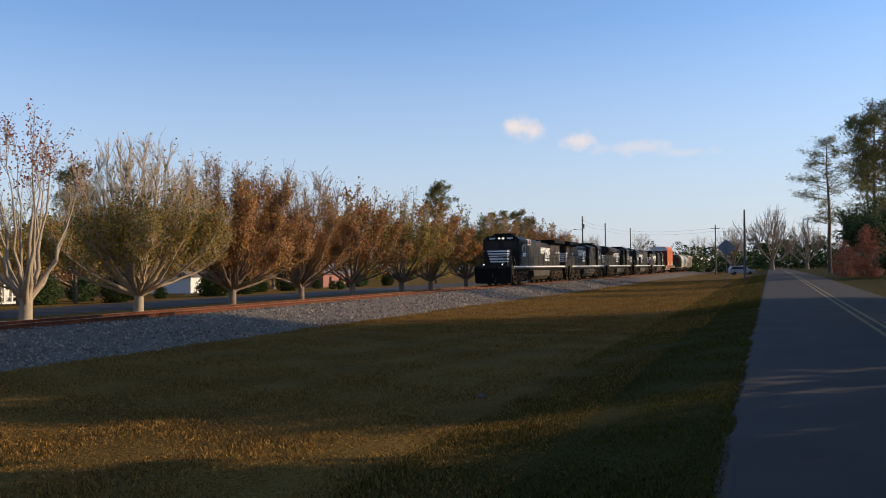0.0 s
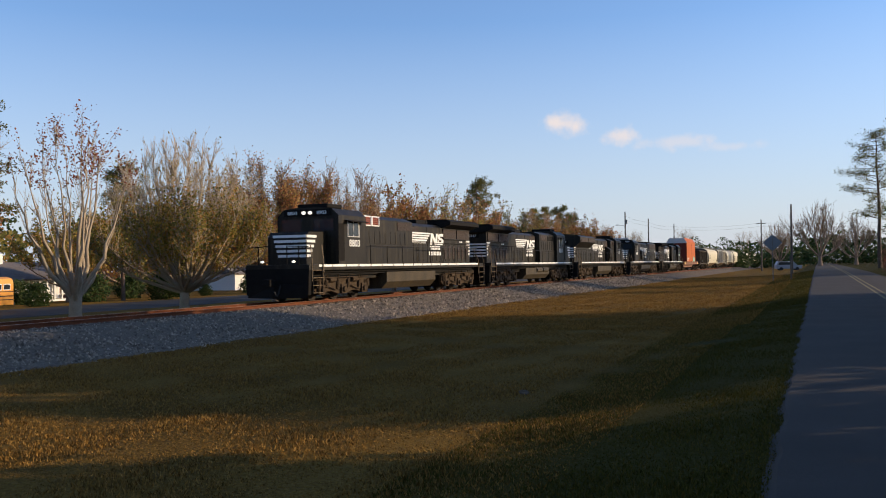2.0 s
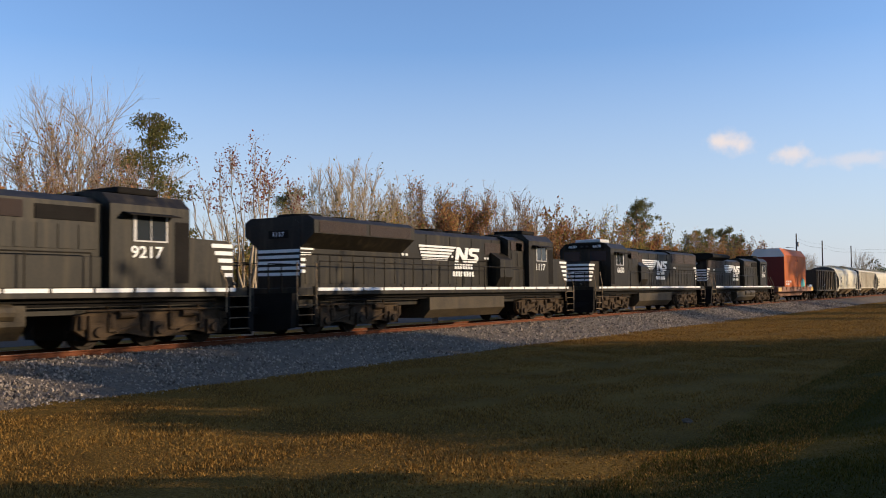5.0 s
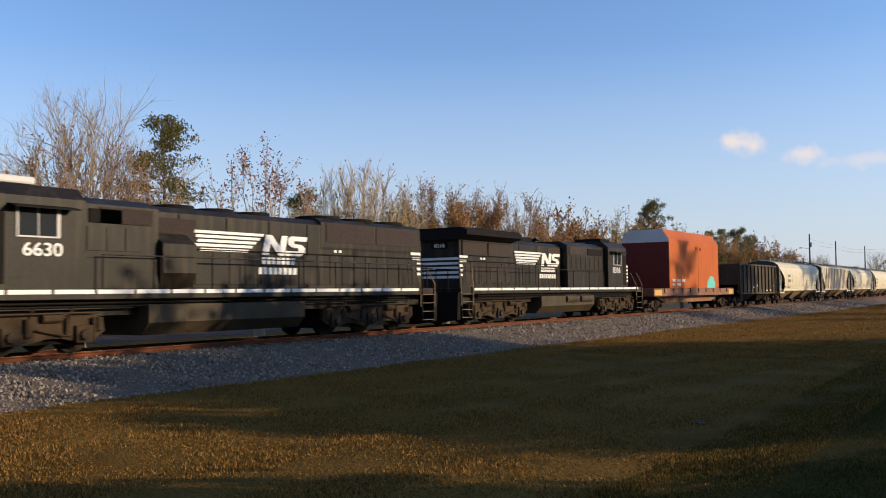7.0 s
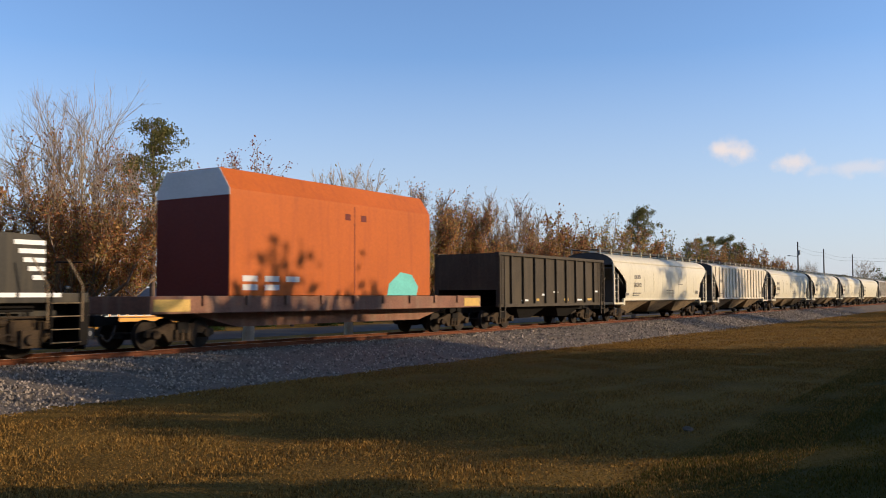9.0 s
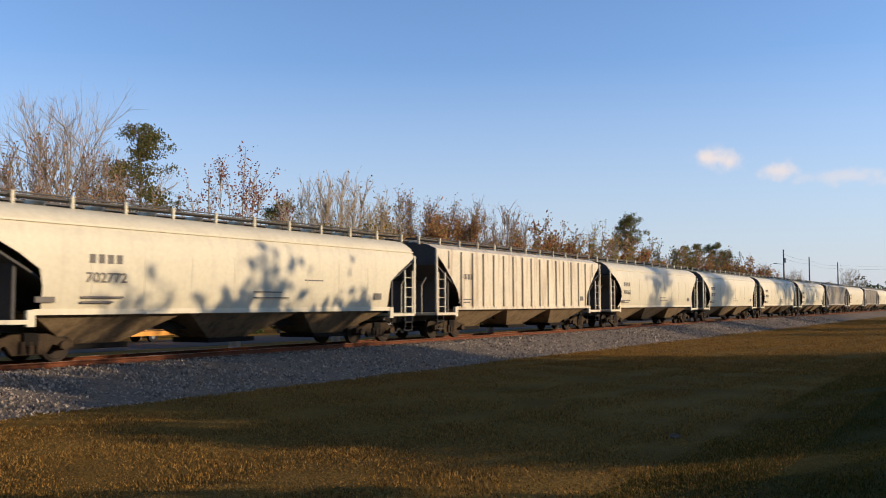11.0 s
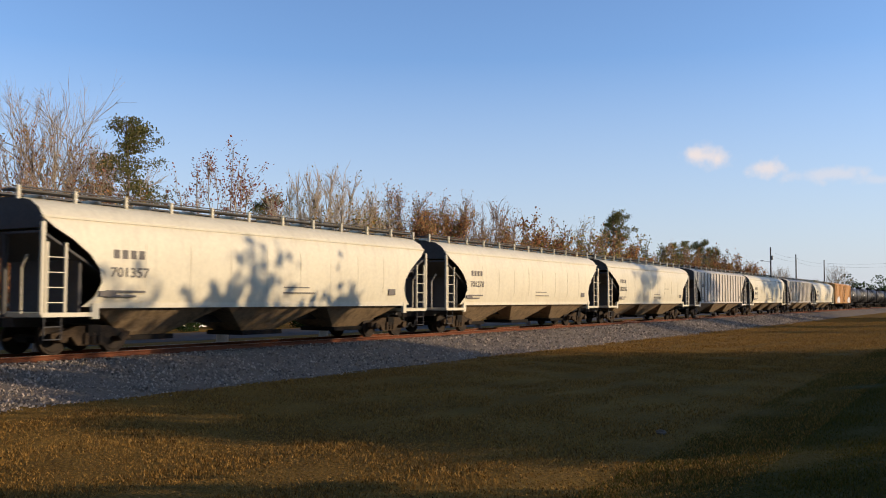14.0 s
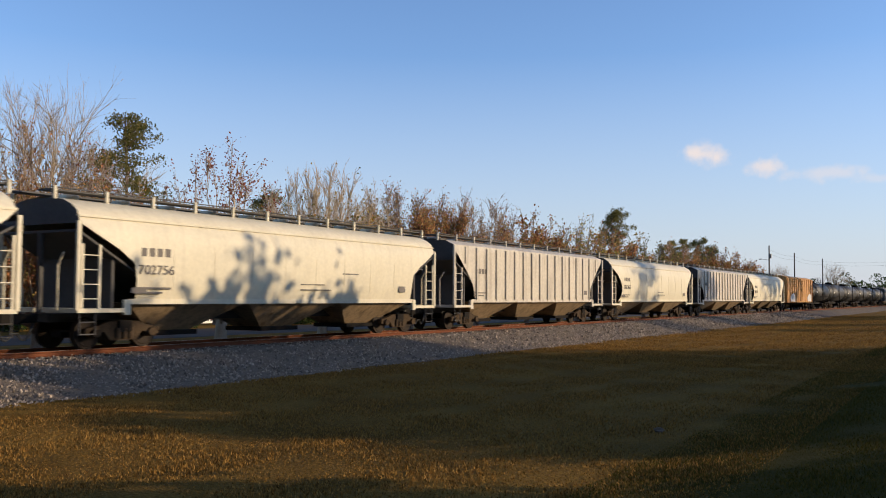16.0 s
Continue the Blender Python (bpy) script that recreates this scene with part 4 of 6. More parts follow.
def bush(name, label, seed, w, h, mat, count=2600, size=.11):
    """A shrub: short stems and a ragged mass of small leaves."""
    rng = random.Random(seed)
    t = thing(name, label, "shrub", "shrubs along the far road" if mat is M_SHRUB else "")
    bm = B()
    for i in range(9):
        a = rng.uniform(0, 6.28)
        tube(bm, (0, 0, -.1), (math.cos(a) * w * .3, math.sin(a) * w * .3, h * .7), .04, .015, 5, False)
    part("stems", bm, M_BARK, t)
    tips = []
    for i in range(count // 6):
        a, u, r = rng.uniform(0, 6.28), rng.random(), rng.random() ** .4
        lump = 1 + .3 * math.sin(a * 3 + seed) * math.sin(u * 7 + seed)
        tips.append((Vector((math.cos(a) * w / 2 * r * lump * math.sin(3.14 * (.15 + .8 * u)), math.sin(a) * w / 2 * r * lump * math.sin(3.14 * (.15 + .8 * u)), h * u * lump)), None, 0))
    v, f = leaf_cloud(tips, rng, 6, size, .14)
    mesh_object("foliage", v, f, mat, t)
    return t


bush_a = plant(bush("shrub", "rounded dark green evergreen shrub", 31, 2.6, 2.0, M_SHRUB), -70, 66)
bush_r = plant(bush("red_shrub", "twiggy dull red autumn shrub", 33, 4.2, 4.2, M_REDLEAF, 5200, .09), 9.4, 100)
again(bush_r, 7.6, 106, 50, .75)
again(bush_a, 12.2, 96, 50, 1.9)
# unseen low shrubs added in the tree gap to keep sun off the road
again(bush_a, 11.5, 17.6, 20, 1.7)
again(bush_a, 12, 20.4, 120, 1.5)
again(bush_a, 12.5, 23, 220, 1.6)
rs = random.Random(77)
for i in range(26):
    again(bush_a, rs.uniform(-78, -68.5), 40 + i * 5.2 + rs.uniform(-2, 2), rs.uniform(0, 360), rs.uniform(.6, 1.5))


def far_woods(name, label, seed, spots, mat, size=.45):
    """Distant woodland: ragged crowns of leaf clumps with trunks, joined as one mass."""
    rng = random.Random(seed)
    verts, faces = [], []
    for x, y, h, w in spots:
        z0 = ground_z(x, y)
        for i in range(300):
            a, u, r = rng.uniform(0, 6.28), rng.random(), rng.random() ** .45
            k = math.sin(3.14 * (.12 + .8 * u)) * (1 + .25 * math.sin(a * 3 + x) * math.sin(u * 9 + y))
            c = Vector((x + math.cos(a) * w / 2 * r * k, y + math.sin(a) * w / 2 * r * k, z0 + h * (.06 + .94 * u)))
            p = Vector((rng.gauss(0, 1), rng.gauss(0, 1), rng.gauss(0, 1))).normalized()
            q = p.orthogonal().normalized()
            s = size * rng.uniform(.5, 1.3)
            n = len(verts)
            verts += [c - p * s, c + q * s * .6, c + p * s, c - q * s * .6]
            faces.append((n, n + 1, n + 2, n + 3))
    return tagged(mesh_object(name, verts, faces, mat), label, "woods", kind="stuff")


rw = random.Random(5)
far_woods("far_woods_autumn", "distant brown and olive autumn woodland", 41, [(rw.uniform(-125, -98), y, rw.uniform(7, 12), 9) for y in range(-10, 330, 5)], M_OLIVELEAF)
far_woods("far_woods_green", "distant dark evergreen woodland", 42, [(rw.uniform(-135, -100), y, rw.uniform(8, 13), 8) for y in range(-20, 330, 9)]
          + [(x, 430 + rw.uniform(-30, 40), rw.uniform(9, 15), 12) for x in range(-160, 30, 9)] + [(x, 300 + rw.uniform(-10, 30), rw.uniform(7, 12), 11) for x in range(-40, 120, 6)]
          + [(rw.uniform(24, 60), y, rw.uniform(9, 14), 9) for y in range(110, 300, 8)], M_SHRUB)
far_woods("far_undergrowth", "distant dark undergrowth at the wood's edge", 43, [(x, 275 + rw.uniform(-15, 25), rw.uniform(4, 9), 9) for x in range(-26, 60, 3)], M_SHRUB, .6)

# ------------------------------------------------ train
KL, KH = 1.1, 0.925       # length and height of the stock against its usual measures
SCALE = Matrix.Diagonal((KL, KL, KH, 1))
SPEED = [(0.0, 64.9), (3.0, 11.13), (4.5, -15.75), (7.0, -60.2), (8.0, -77.98), (10.5, -122.27), (12.0, -148.72), (14.0, -184.05), (16.0, -219.21)]


LIFT = [0.08]     # bodies ride a little above their trucks


def tp(name, bm, mat, parent, label="", smooth=False):
    """A part of the train's stock."""
    bm.transform(SCALE @ Matrix.Translation((0, 0, LIFT[0])))
    return part(name, bm, mat, parent, label, smooth)


def text_part(name, words, size, mat, parent, x, y, z, side, extrude=0.006, label=""):
    """Raised lettering on a side wall (side 1: towards +x, -1: towards -x) or on an end (0: towards -y)."""
    cu = bpy.data.curves.new(name, "FONT")
    cu.body, cu.size, cu.extrude, cu.align_x, cu.align_y = words, size, extrude, "CENTER", "CENTER"
    cu.offset = 0.012 * size
    tmp = bpy.data.objects.new(name, cu)
    scene.collection.objects.link(tmp)
    me = bpy.data.meshes.new_from_object(tmp)
    bpy.data.objects.remove(tmp)
    turn = {1: pose(x, y, z, 90, 0, 90), -1: pose(x, y, z, 90, 0, -90), 0: pose(x, y, z, 90, 0, 0)}[side]
    me.transform(SCALE @ Matrix.Translation((0, 0, LIFT[0])) @ turn)
    me.materials.clear()
    me.materials.append(mat)
    ob = new(name, me)
    ob.parent = parent
    if label:
        ob["label"] = label
    return ob


WHEELS = {}


def wheelset(parent, y, r=0.46, half=0.72):
    """An axle that turns, with its two wheels under it."""
    if r not in WHEELS:
        bm = B()
        tube(bm, (-.75, 0, 0), (.75, 0, 0), 0.09, 0.09, 10)
        ob = part("wheelset", bm, M_WHEEL, parent, "worn steel wheels on an axle")
        meshes = []
        for s in (-1, 1):
            bm = B()
            x = s * half * KL
            tube(bm, (x - .06, 0, 0), (x + .06, 0, 0), r, r, 24)
            tube(bm, (x + s * .06, 0, 0), (x + s * .075, 0, 0), r * .86, r * .8, 24)
            tube(bm, (x + s * .075, 0, 0), (x + s * .12, 0, 0), r * .3, r * .26, 12)
            tube(bm, (x - s * .06, 0, 0), (x - s * .1, 0, 0), r * 1.06, r * 1.06, 24)
            meshes.append(part("wheel", bm, M_WHEEL, ob).data)
        WHEELS[r] = (ob.data, meshes)
    else:
        ob = new("wheelset", WHEELS[r][0])
        ob.parent = parent
        ob["label"] = "worn steel wheels on an axle"
        for me in WHEELS[r][1]:
            new("wheel", me).parent = ob
    ob.matrix_basis = pose(0, y * KL, r * 0.99)
    return ob


def freight_truck(car, y):
    """A two-axle freight truck with cast side frames."""
    LIFT[0] = 0.0
    t = thing("truck", "", "")
    t.parent = car
    t.matrix_basis = pose(0, y * KL, 0)
    for s in (-1, 1):
        bm = B()
        x = s * 1.0
        out = [(-1.15, .42), (-1.15, .62), (-.75, .7), (-.45, .82), (.45, .82), (.75, .7), (1.15, .62), (1.15, .42), (.9, .42), (.6, .52), (.42, .25), (-.42, .25), (-.6, .52), (-.9, .42)]
        prism(bm, out, "x", x - .07, x + .07)
        for yy in (-.88, .88):
            tube(bm, (x - .1, yy, .48), (x + s * .16, yy, .48), .15, .13, 10)
        for k in (-.2, 0, .2):
            tube(bm, (x + s * .08, k, .3), (x + s * .08, k, .62), .08, .08, 8)
        tp("side_frame", bm, M_TRUCK, t, "dusty cast steel side frame")
    bm = B()
    box(bm, -1.15, 1.15, -.2, .2, .5, .85, .03)
    box(bm, -.2, .2, -1.2, 1.2, .35, .5)
    tp("bolster", bm, M_SOOT, t)
    for yy in (-.88, .88):
        wheelset(t, yy, 0.43)
    LIFT[0] = 0.08
    return t


def loco_truck(car, y):
    LIFT[0] = 0.0
    t = thing("truck", "", "")
    t.parent = car
    t.matrix_basis = pose(0, y * KL, 0)
    for s in (-1, 1):
        bm = B()
        x = s * 1.12
        out = [(-2.45, .6), (-2.4, .98), (-1.9, 1.14), (-1.2, 1.0), (-.6, 1.14), (.6, 1.14), (1.2, 1.0), (1.9, 1.14), (2.4, .98), (2.45, .6), (2.15, .36), (1.55, .36), (1.3, .44), (.9, .44), (.35, .3), (-.35, .3), (-.9, .44), (-1.3, .44), (-1.55, .36), (-2.15, .36)]
        prism(bm, out, "x", x - .08, x + .08)
        for yy in (-1.85, 0, 1.85):
            box(bm, x - .02, x + s * .18 if s > 0 else x + .02, yy - .22, yy + .22, .3, .78) if s > 0 else box(bm, x + s * .18, x + .02, yy - .22, yy + .22, .3, .78)
            tube(bm, (x, yy, .52), (x + s * .26, yy, .52), .17, .14, 12)
            tube(bm, (x + s * .1, yy - .42, .62), (x + s * .1, yy - .42, 1.0), .1, .1, 8)
            tube(bm, (x + s * .1, yy + .42, .62), (x + s * .1, yy + .42, 1.0), .1, .1, 8)
        for yy in (-1.0, 1.0):
            tube(bm, (x + s * .12, yy - .25, 1.0), (x + s * .12, yy + .25, 1.0), .12, .12, 10)
            tube(bm, (x + s * .15, yy - .4, .7), (x + s * .15, yy + .35, .5), .03, .03, 6)
        tube(bm, (x + s * .2, -2.2, 1.12), (x + s * .2, 2.2, 1.14), .03, .03, 6)
        for yy in (-1.45, -.45, .45, 1.45):
            box(bm, min(x, x + s * .15), max(x, x + s * .15), yy - .09, yy + .09, .5, .92, .02)
            tube(bm, (x + s * .1, yy, .92), (x + s * .1, yy + .12, 1.3), .03, .03, 6)
        for yy in (-2.1, 2.1):
            tube(bm, (x + s * .16, yy, .3), (x + s * .16, yy, 1.0), .045, .045, 6)
        tp("side_frame", bm, M_TRUCK, t, "dusty cast steel side frame")
    bm = B()
    box(bm, -1.0, 1.0, -2.3, 2.3, .28, 1.15)
    tp("bolster", bm, M_SOOT, t)
    for yy in (-1.85, 0, 1.85):
        wheelset(t, yy, 0.5)
    LIFT[0] = 0.08
    return t


def coupler(car, y, d):
    bm = B()
    box(bm, -.12, .12, min(y, y + d * .75), max(y, y + d * .75), .72, .98, .02)
    box(bm, -.17, .17, min(y - d * .05, y + d * .28), max(y - d * .05, y + d * .28), .68, 1.02, .04)
    tp("coupler", bm, M_SOOT, car)
    bm = B()
    for i in range(6):
        a, b = i / 6, (i + 1) / 6
        sag = lambda u: .72 - .5 * math.sin(math.pi * min(1, u * 1.2) * .8)
        tube(bm, (.3, y + d * .5 * (1 - a), sag(a)), (.3, y + d * .5 * (1 - b), sag(b)), .03, .03, 6)
    tp("air_hose", bm, M_RUBBER, car)


def mark(car, x, y, z, side, scale=1.0):
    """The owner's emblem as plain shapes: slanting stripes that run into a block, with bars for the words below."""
    e = side * 0.012
    for i in range(5):
        bm = B()
        z0 = z + .24 - i * .145
        d = -side      # stripes lead in from the left as one faces the wall
        ya, yb = y + d * 2.55 * scale - d * .05 * i, y + d * (-.05 + .16 * i) * scale
        pts = [(ya + d * .04, z0), (yb, z0), (yb - d * .05, z0 + .095), (ya, z0 + .095)]
        prism(bm, pts, "x", x, x + e)
        tp("emblem_stripe", bm, M_WHITE, car, "white painted stripe")
    for k, pts in enumerate(([(0, -.4), (.26, -.4), (.36, .02), (.68, -.4), (.94, -.4), (1.1, .32), (.84, .32), (.75, -.08), (.42, .32), (.16, .32)],
                             [(1.0, -.4), (1.7, -.4), (1.86, -.28), (1.88, -.1), (1.72, .02), (1.38, .05), (1.38, .15), (1.95, .15), (1.98, .32), (1.26, .32), (1.12, .22), (1.12, .02), (1.26, -.08), (1.58, -.11), (1.58, -.22), (1.0, -.22)])):
        bm = B()
        prism(bm, [(y + side * p * scale, z + q) for p, q in pts], "x", x, x + e)
        tp("emblem_block", bm, M_WHITE, car, "white painted emblem shape")
    for i, (a, b) in enumerate(((0.0, 1.45), (-.15, 1.55))):
        n = 7 + i
        for j in range(n):
            w = (b - a) / n
            bm = B()
            y0, y1 = y + side * (a + j * w) * scale, y + side * (a + j * w + w * .72) * scale
            z0 = z - .72 - i * .36
            prism(bm, [(y0, z0), (y1, z0), (y1, z0 + .24), (y0, z0 + .24)], "x", x, x + e * .8)
            tp("lettering_bar", bm, M_WHITE, car)


def handrail(car, x, ya, yb, step, z0=1.75, h=.95):
    ys = [ya + (yb - ya) * i / max(1, round(abs(yb - ya) / step)) for i in range(max(1, round(abs(yb - ya) / step)) + 1)]
    for yy in ys:
        bm = B()
        tube(bm, (x, yy, z0 - .25), (x, yy, z0 + h), .022, .02, 6)
        tp("stanchion", bm, M_BLACK, car)
    bm = B()
    tube(bm, (x, ya, z0 + h), (x, yb, z0 + h), .022, .022, 6)
    tp("handrail", bm, M_BLACK, car)


def steps(car, y0, d, number):
    for s in (-1, 1):
        bm = B()
        ya, yb = min(y0, y0 + d * .75), max(y0, y0 + d * .75)
        for yy in (ya, yb):
            box(bm, s * 1.5 - .03, s * 1.5 + .03, yy - .02, yy + .02, .3, 1.75)
        for i in range(4):
            z = .32 + i * .36
            box(bm, min(s * 1.2, s * 1.52), max(s * 1.2, s * 1.52), ya, yb, z, z + .035)
        tp("steps", bm, M_SOOT, car)
        bm = B()
        for i in range(4):
            box(bm, min(s * 1.52, s * 1.535), max(s * 1.52, s * 1.535), ya, yb, .33 + i * .36, .352 + i * .36)
        tp("step_edge", bm, M_CHUTE, car, "dusty pale step edges")
        for yy in (y0 - d * .05, y0 + d * .85):
            bm = B()
            tube(bm, (s * 1.52, yy, .9), (s * 1.52, yy, 1.9), .02, .02, 6)
            tube(bm, (s * 1.52, yy, 1.9), (s * 1.3, yy + d * .25, 2.65), .02, .02, 6)
            tp("grab_iron", bm, M_CHUTE, car, "dusty tan grab iron")


def locomotive(number, L, make, wide, label, flared=True, emblem=13.6, aux=9.4, tail=1.75):
    """make: 'ge' or 'emd'. Built with its front at y = 0 and its rear at y = L, z = 0 on the rail."""
    c = thing("locomotive", label, "locomotive", "black diesel locomotives at the head of the train")
    # frame and deck
    bm = B()
    box(bm, -1.5, 1.5, 1.2, L - .95, 1.42, 1.7, .02)
    box(bm, -1.0, 1.0, 1.2, L - 1.2, .95, 1.45)
    tp("frame", bm, M_BLACK, c)
    for s in (-1, 1):
        n = 16
        for i in range(n):
            y0 = 1.9 + (L - 3.8) * i / n
            bm = B()
            box(bm, min(s * 1.5, s * 1.512), max(s * 1.5, s * 1.512), y0 + .04, y0 + (L - 3.8) / n - .04, 1.58, 1.7)
            tp("sill_stripe", bm, M_WHITE, c, "white reflective sill stripe")
        bm = B()
        for z in (1.32, 1.22):
            tube(bm, (s * 1.3, 2.5, z), (s * 1.3, L - 2.5, z), .035, .035, 6)
        tp("side_pipe", bm, M_SOOT, c)
    # ends: pilot, plough, steps, couplers
    for y, d in ((0.45, 1), (L, -1)):
        bm = B()
        prism(bm, [(-1.45, .25), (-.6, .1), (.6, .1), (1.45, .25), (1.5, 1.5), (-1.5, 1.5)], "y", y + d * .72, y + d * .95)
        if d > 0:
            hexa(bm, [(-1.4, 1.2, .12), (0, .85, .1), (1.4, 1.2, .12), (0, 1.22, .1), (-1.4, 1.2, .75), (0, 1.0, .75), (1.4, 1.2, .75), (0, 1.22, .75)])
        tp("pilot", bm, M_SOOT, c, "black pilot plate with plough" if d > 0 else "black pilot plate")
        coupler(c, y, d)
        steps(c, y + d * .98, d, number)
        bm = B()
        for x in (-.95, -.4, .4, .95):
            tube(bm, (x, y + d * .85, 1.5), (x, y + d * .85, 2.6), .022, .022, 6)
        tube(bm, (-1.4, y + d * .85, 2.55), (-.4, y + d * .85, 2.6), .022, .022, 6)
        tube(bm, (1.4, y + d * .85, 2.55), (.4, y + d * .85, 2.6), .022, .022, 6)
        tp("end_rail", bm, M_SOOT, c)
    # nose
    nw = 1.42 if wide else .92
    nose_top = 3.25 if wide else 3.3
    bm = B()
    prism(bm, [(1.95, 1.7), (1.95, nose_top - .25), (2.15, nose_top), (3.9, nose_top + .05), (3.9, 1.7)], "x", -nw, nw)
    tp("short_hood", bm, M_BLACK, c)
    for i in range(5):
        bm = B()
        z0 = 3.02 - i * .24
        box(bm, -nw + .25 + .06 * i, nw - .02, 1.938, 1.95, z0, z0 + .13)
        tp("nose_stripe", bm, M_WHITE, c, "white nose stripe")
        for s in (-1, 1):
            bm = B()
            box(bm, min(s * nw, s * (nw + .012)), max(s * nw, s * (nw + .012)), 1.97, 2.75 - .12 * i, z0, z0 + .13)
            tp("nose_stripe", bm, M_WHITE, c, "white nose stripe")
    # cab
    cw, cy0, cy1, roof = 1.5, 3.6, 6.1, 4.6
    cab_out = [(-cw, 1.7), (cw, 1.7), (cw, roof - .42), (cw - .32, roof - .08), (.6, roof), (-.6, roof), (-cw + .32, roof - .08), (-cw, roof - .42)]
    bm = B()
    prism(bm, cab_out, "y", cy0, cy1)
    cab = tp("cab", bm, M_BLACK, c)
    for s in (-1, 1):
        bm = B()
        box(bm, min(s * cw, s * (cw + .01)), max(s * cw, s * (cw + .01)), 4.4, 5.35, 3.15, 3.9)
        tp("window", bm, M_GLASS, cab, "dark cab side window")
        bm = B()
        for y0, y1, z0, z1 in ((4.36, 4.4, 3.12, 3.92), (5.34, 5.42, 3.1, 3.92), (4.36, 5.42, 3.09, 3.13), (4.87, 4.89, 3.13, 3.9)):
            box(bm, min(s * cw, s * (cw + .03)), max(s * cw, s * (cw + .03)), y0, y1, z0, z1)
        tp("window_frame", bm, M_SILVER, cab, "bare metal window frame")
        bm = B()
        hexa(bm, [(s * cw, 4.15, 3.92), (s * (cw + .32), 4.15, 3.84), (s * (cw + .32), 5.75, 3.84), (s * cw, 5.75, 3.92), (s * cw, 4.15, 3.96), (s * (cw + .32), 4.15, 3.88), (s * (cw + .32), 5.75, 3.88), (s * cw, 5.75, 3.96)])
        tp("sunshade", bm, M_SOOT, cab)
        bm = B()
        box(bm, s * .3 if s > 0 else -1.25, 1.25 if s > 0 else s * .3, cy0 - .012, cy0, 3.4, 4.0)
        tp("window", bm, M_GLASS, cab, "dark windscreen")
        bm = B()
        box(bm, min(s * cw, s * (cw + .008)), max(s * cw, s * (cw + .008)), 3.62, 4.1, 1.85, 3.75)
        tp("door", bm, M_SOOT, cab, "black cab door in shade")
        text_part("cab_number", number, .5, M_WHITE, c, s * (cw + .012), 5.0, 2.76, s, label="white road number")
        text_part("number_board", number, .24, M_WHITE, c, s * .72, cy0 - .05, roof - .28, 0, label="road number board")
    bm = B()
    box(bm, -1.15, 1.15, cy0 - .04, cy0, roof - .44, roof - .1)
    tp("number_board_panel", bm, M_SOOT, c)
    for x in (-.16, .16):
        bm = B()
        tube(bm, (x, cy0 - .1, roof - .27), (x, cy0, roof - .27), .08, .1, 14)
        tp("headlight", bm, M_LAMP if number == "8803" else M_GLASS, c, "lit twin headlight" if number == "8803" else "unlit headlight")
        bm = B()
        tube(bm, (x * 4.6, 1.2, 1.85), (x * 4.6, 1.3, 1.85), .05, .06, 12)
        tp("ditch_light", bm, M_LAMP if number == "8803" else M_GLASS, c, "lit ditch light" if number == "8803" else "unlit ditch light")
    bm = B()
    box(bm, -.75, .75, 4.0, 5.3, roof, roof + .22, .06)
    tp("roof_unit", bm, M_SILVER if number == "6630" else M_SOOT, c, "roof air-conditioner box")
    # hood
    hw, hood_top = .92 if make == "ge" or flared else .96, 4.2 if make == "ge" else 4.32
    bm = B()
    box(bm, -1.29, 1.29, cy1, aux, 1.7, 2.62, .03)
    prism(bm, [(-1.25, 1.7), (1.25, 1.7), (1.25, 4.15), (.8, 4.38), (-.8, 4.38), (-1.25, 4.15)], "y", cy1, aux)
    tp("aux_cabinet", bm, M_BLACK, c)
    rear = L - tail
    bm = B()
    prism(bm, [(-hw, 1.7), (hw, 1.7), (hw, hood_top - .2), (hw - .25, hood_top), (-hw + .25, hood_top), (-hw, hood_top - .2)], "y", aux, rear)
    tp("long_hood", bm, M_BLACK, c)
    for s in (-1, 1):
        n = int((rear - aux) / .62)
        for i in range(n):
            y0 = aux + .2 + (rear - aux - .4) * i / n
            bm = B()
            box(bm, min(s * hw, s * (hw + .022)), max(s * hw, s * (hw + .022)), y0 + .03, y0 + (rear - aux - .4) / n - .03, 1.85, 2.95, .008)
            tp("hood_door", bm, M_BLACK, c)
        for y0 in (aux + 1.2, aux + 1.45, aux + 4.1, aux + 7.3, aux + 7.55):
            bm = B()
            box(bm, min(s * hw, s * (hw + .03)), max(s * hw, s * (hw + .03)), y0, y0 + .13, 3.1, 3.2)
            tp("safety_label", bm, M_WHITE, c, "small white safety label")
        xg = 1.26 if make == "ge" else 1.26
        if number != "8803":
            bm = B()
            box(bm, min(s * xg, s * (xg + .02)), max(s * xg, s * (xg + .02)), 6.35, 6.35 + (aux - 6.2) * .42, 3.62, 4.02)
            tp("grille", bm, M_SOOT, c, "dark louvred opening")
        for k in range(int((aux - 6.3) / .55)):
            bm = B()
            box(bm, min(s * xg, s * (xg + .014)), max(s * xg, s * (xg + .014)), 6.3 + k * .55, 6.3 + k * .55 + .5, 2.82, 3.5)
            tp("cabinet_door", bm, M_BLACK, c)
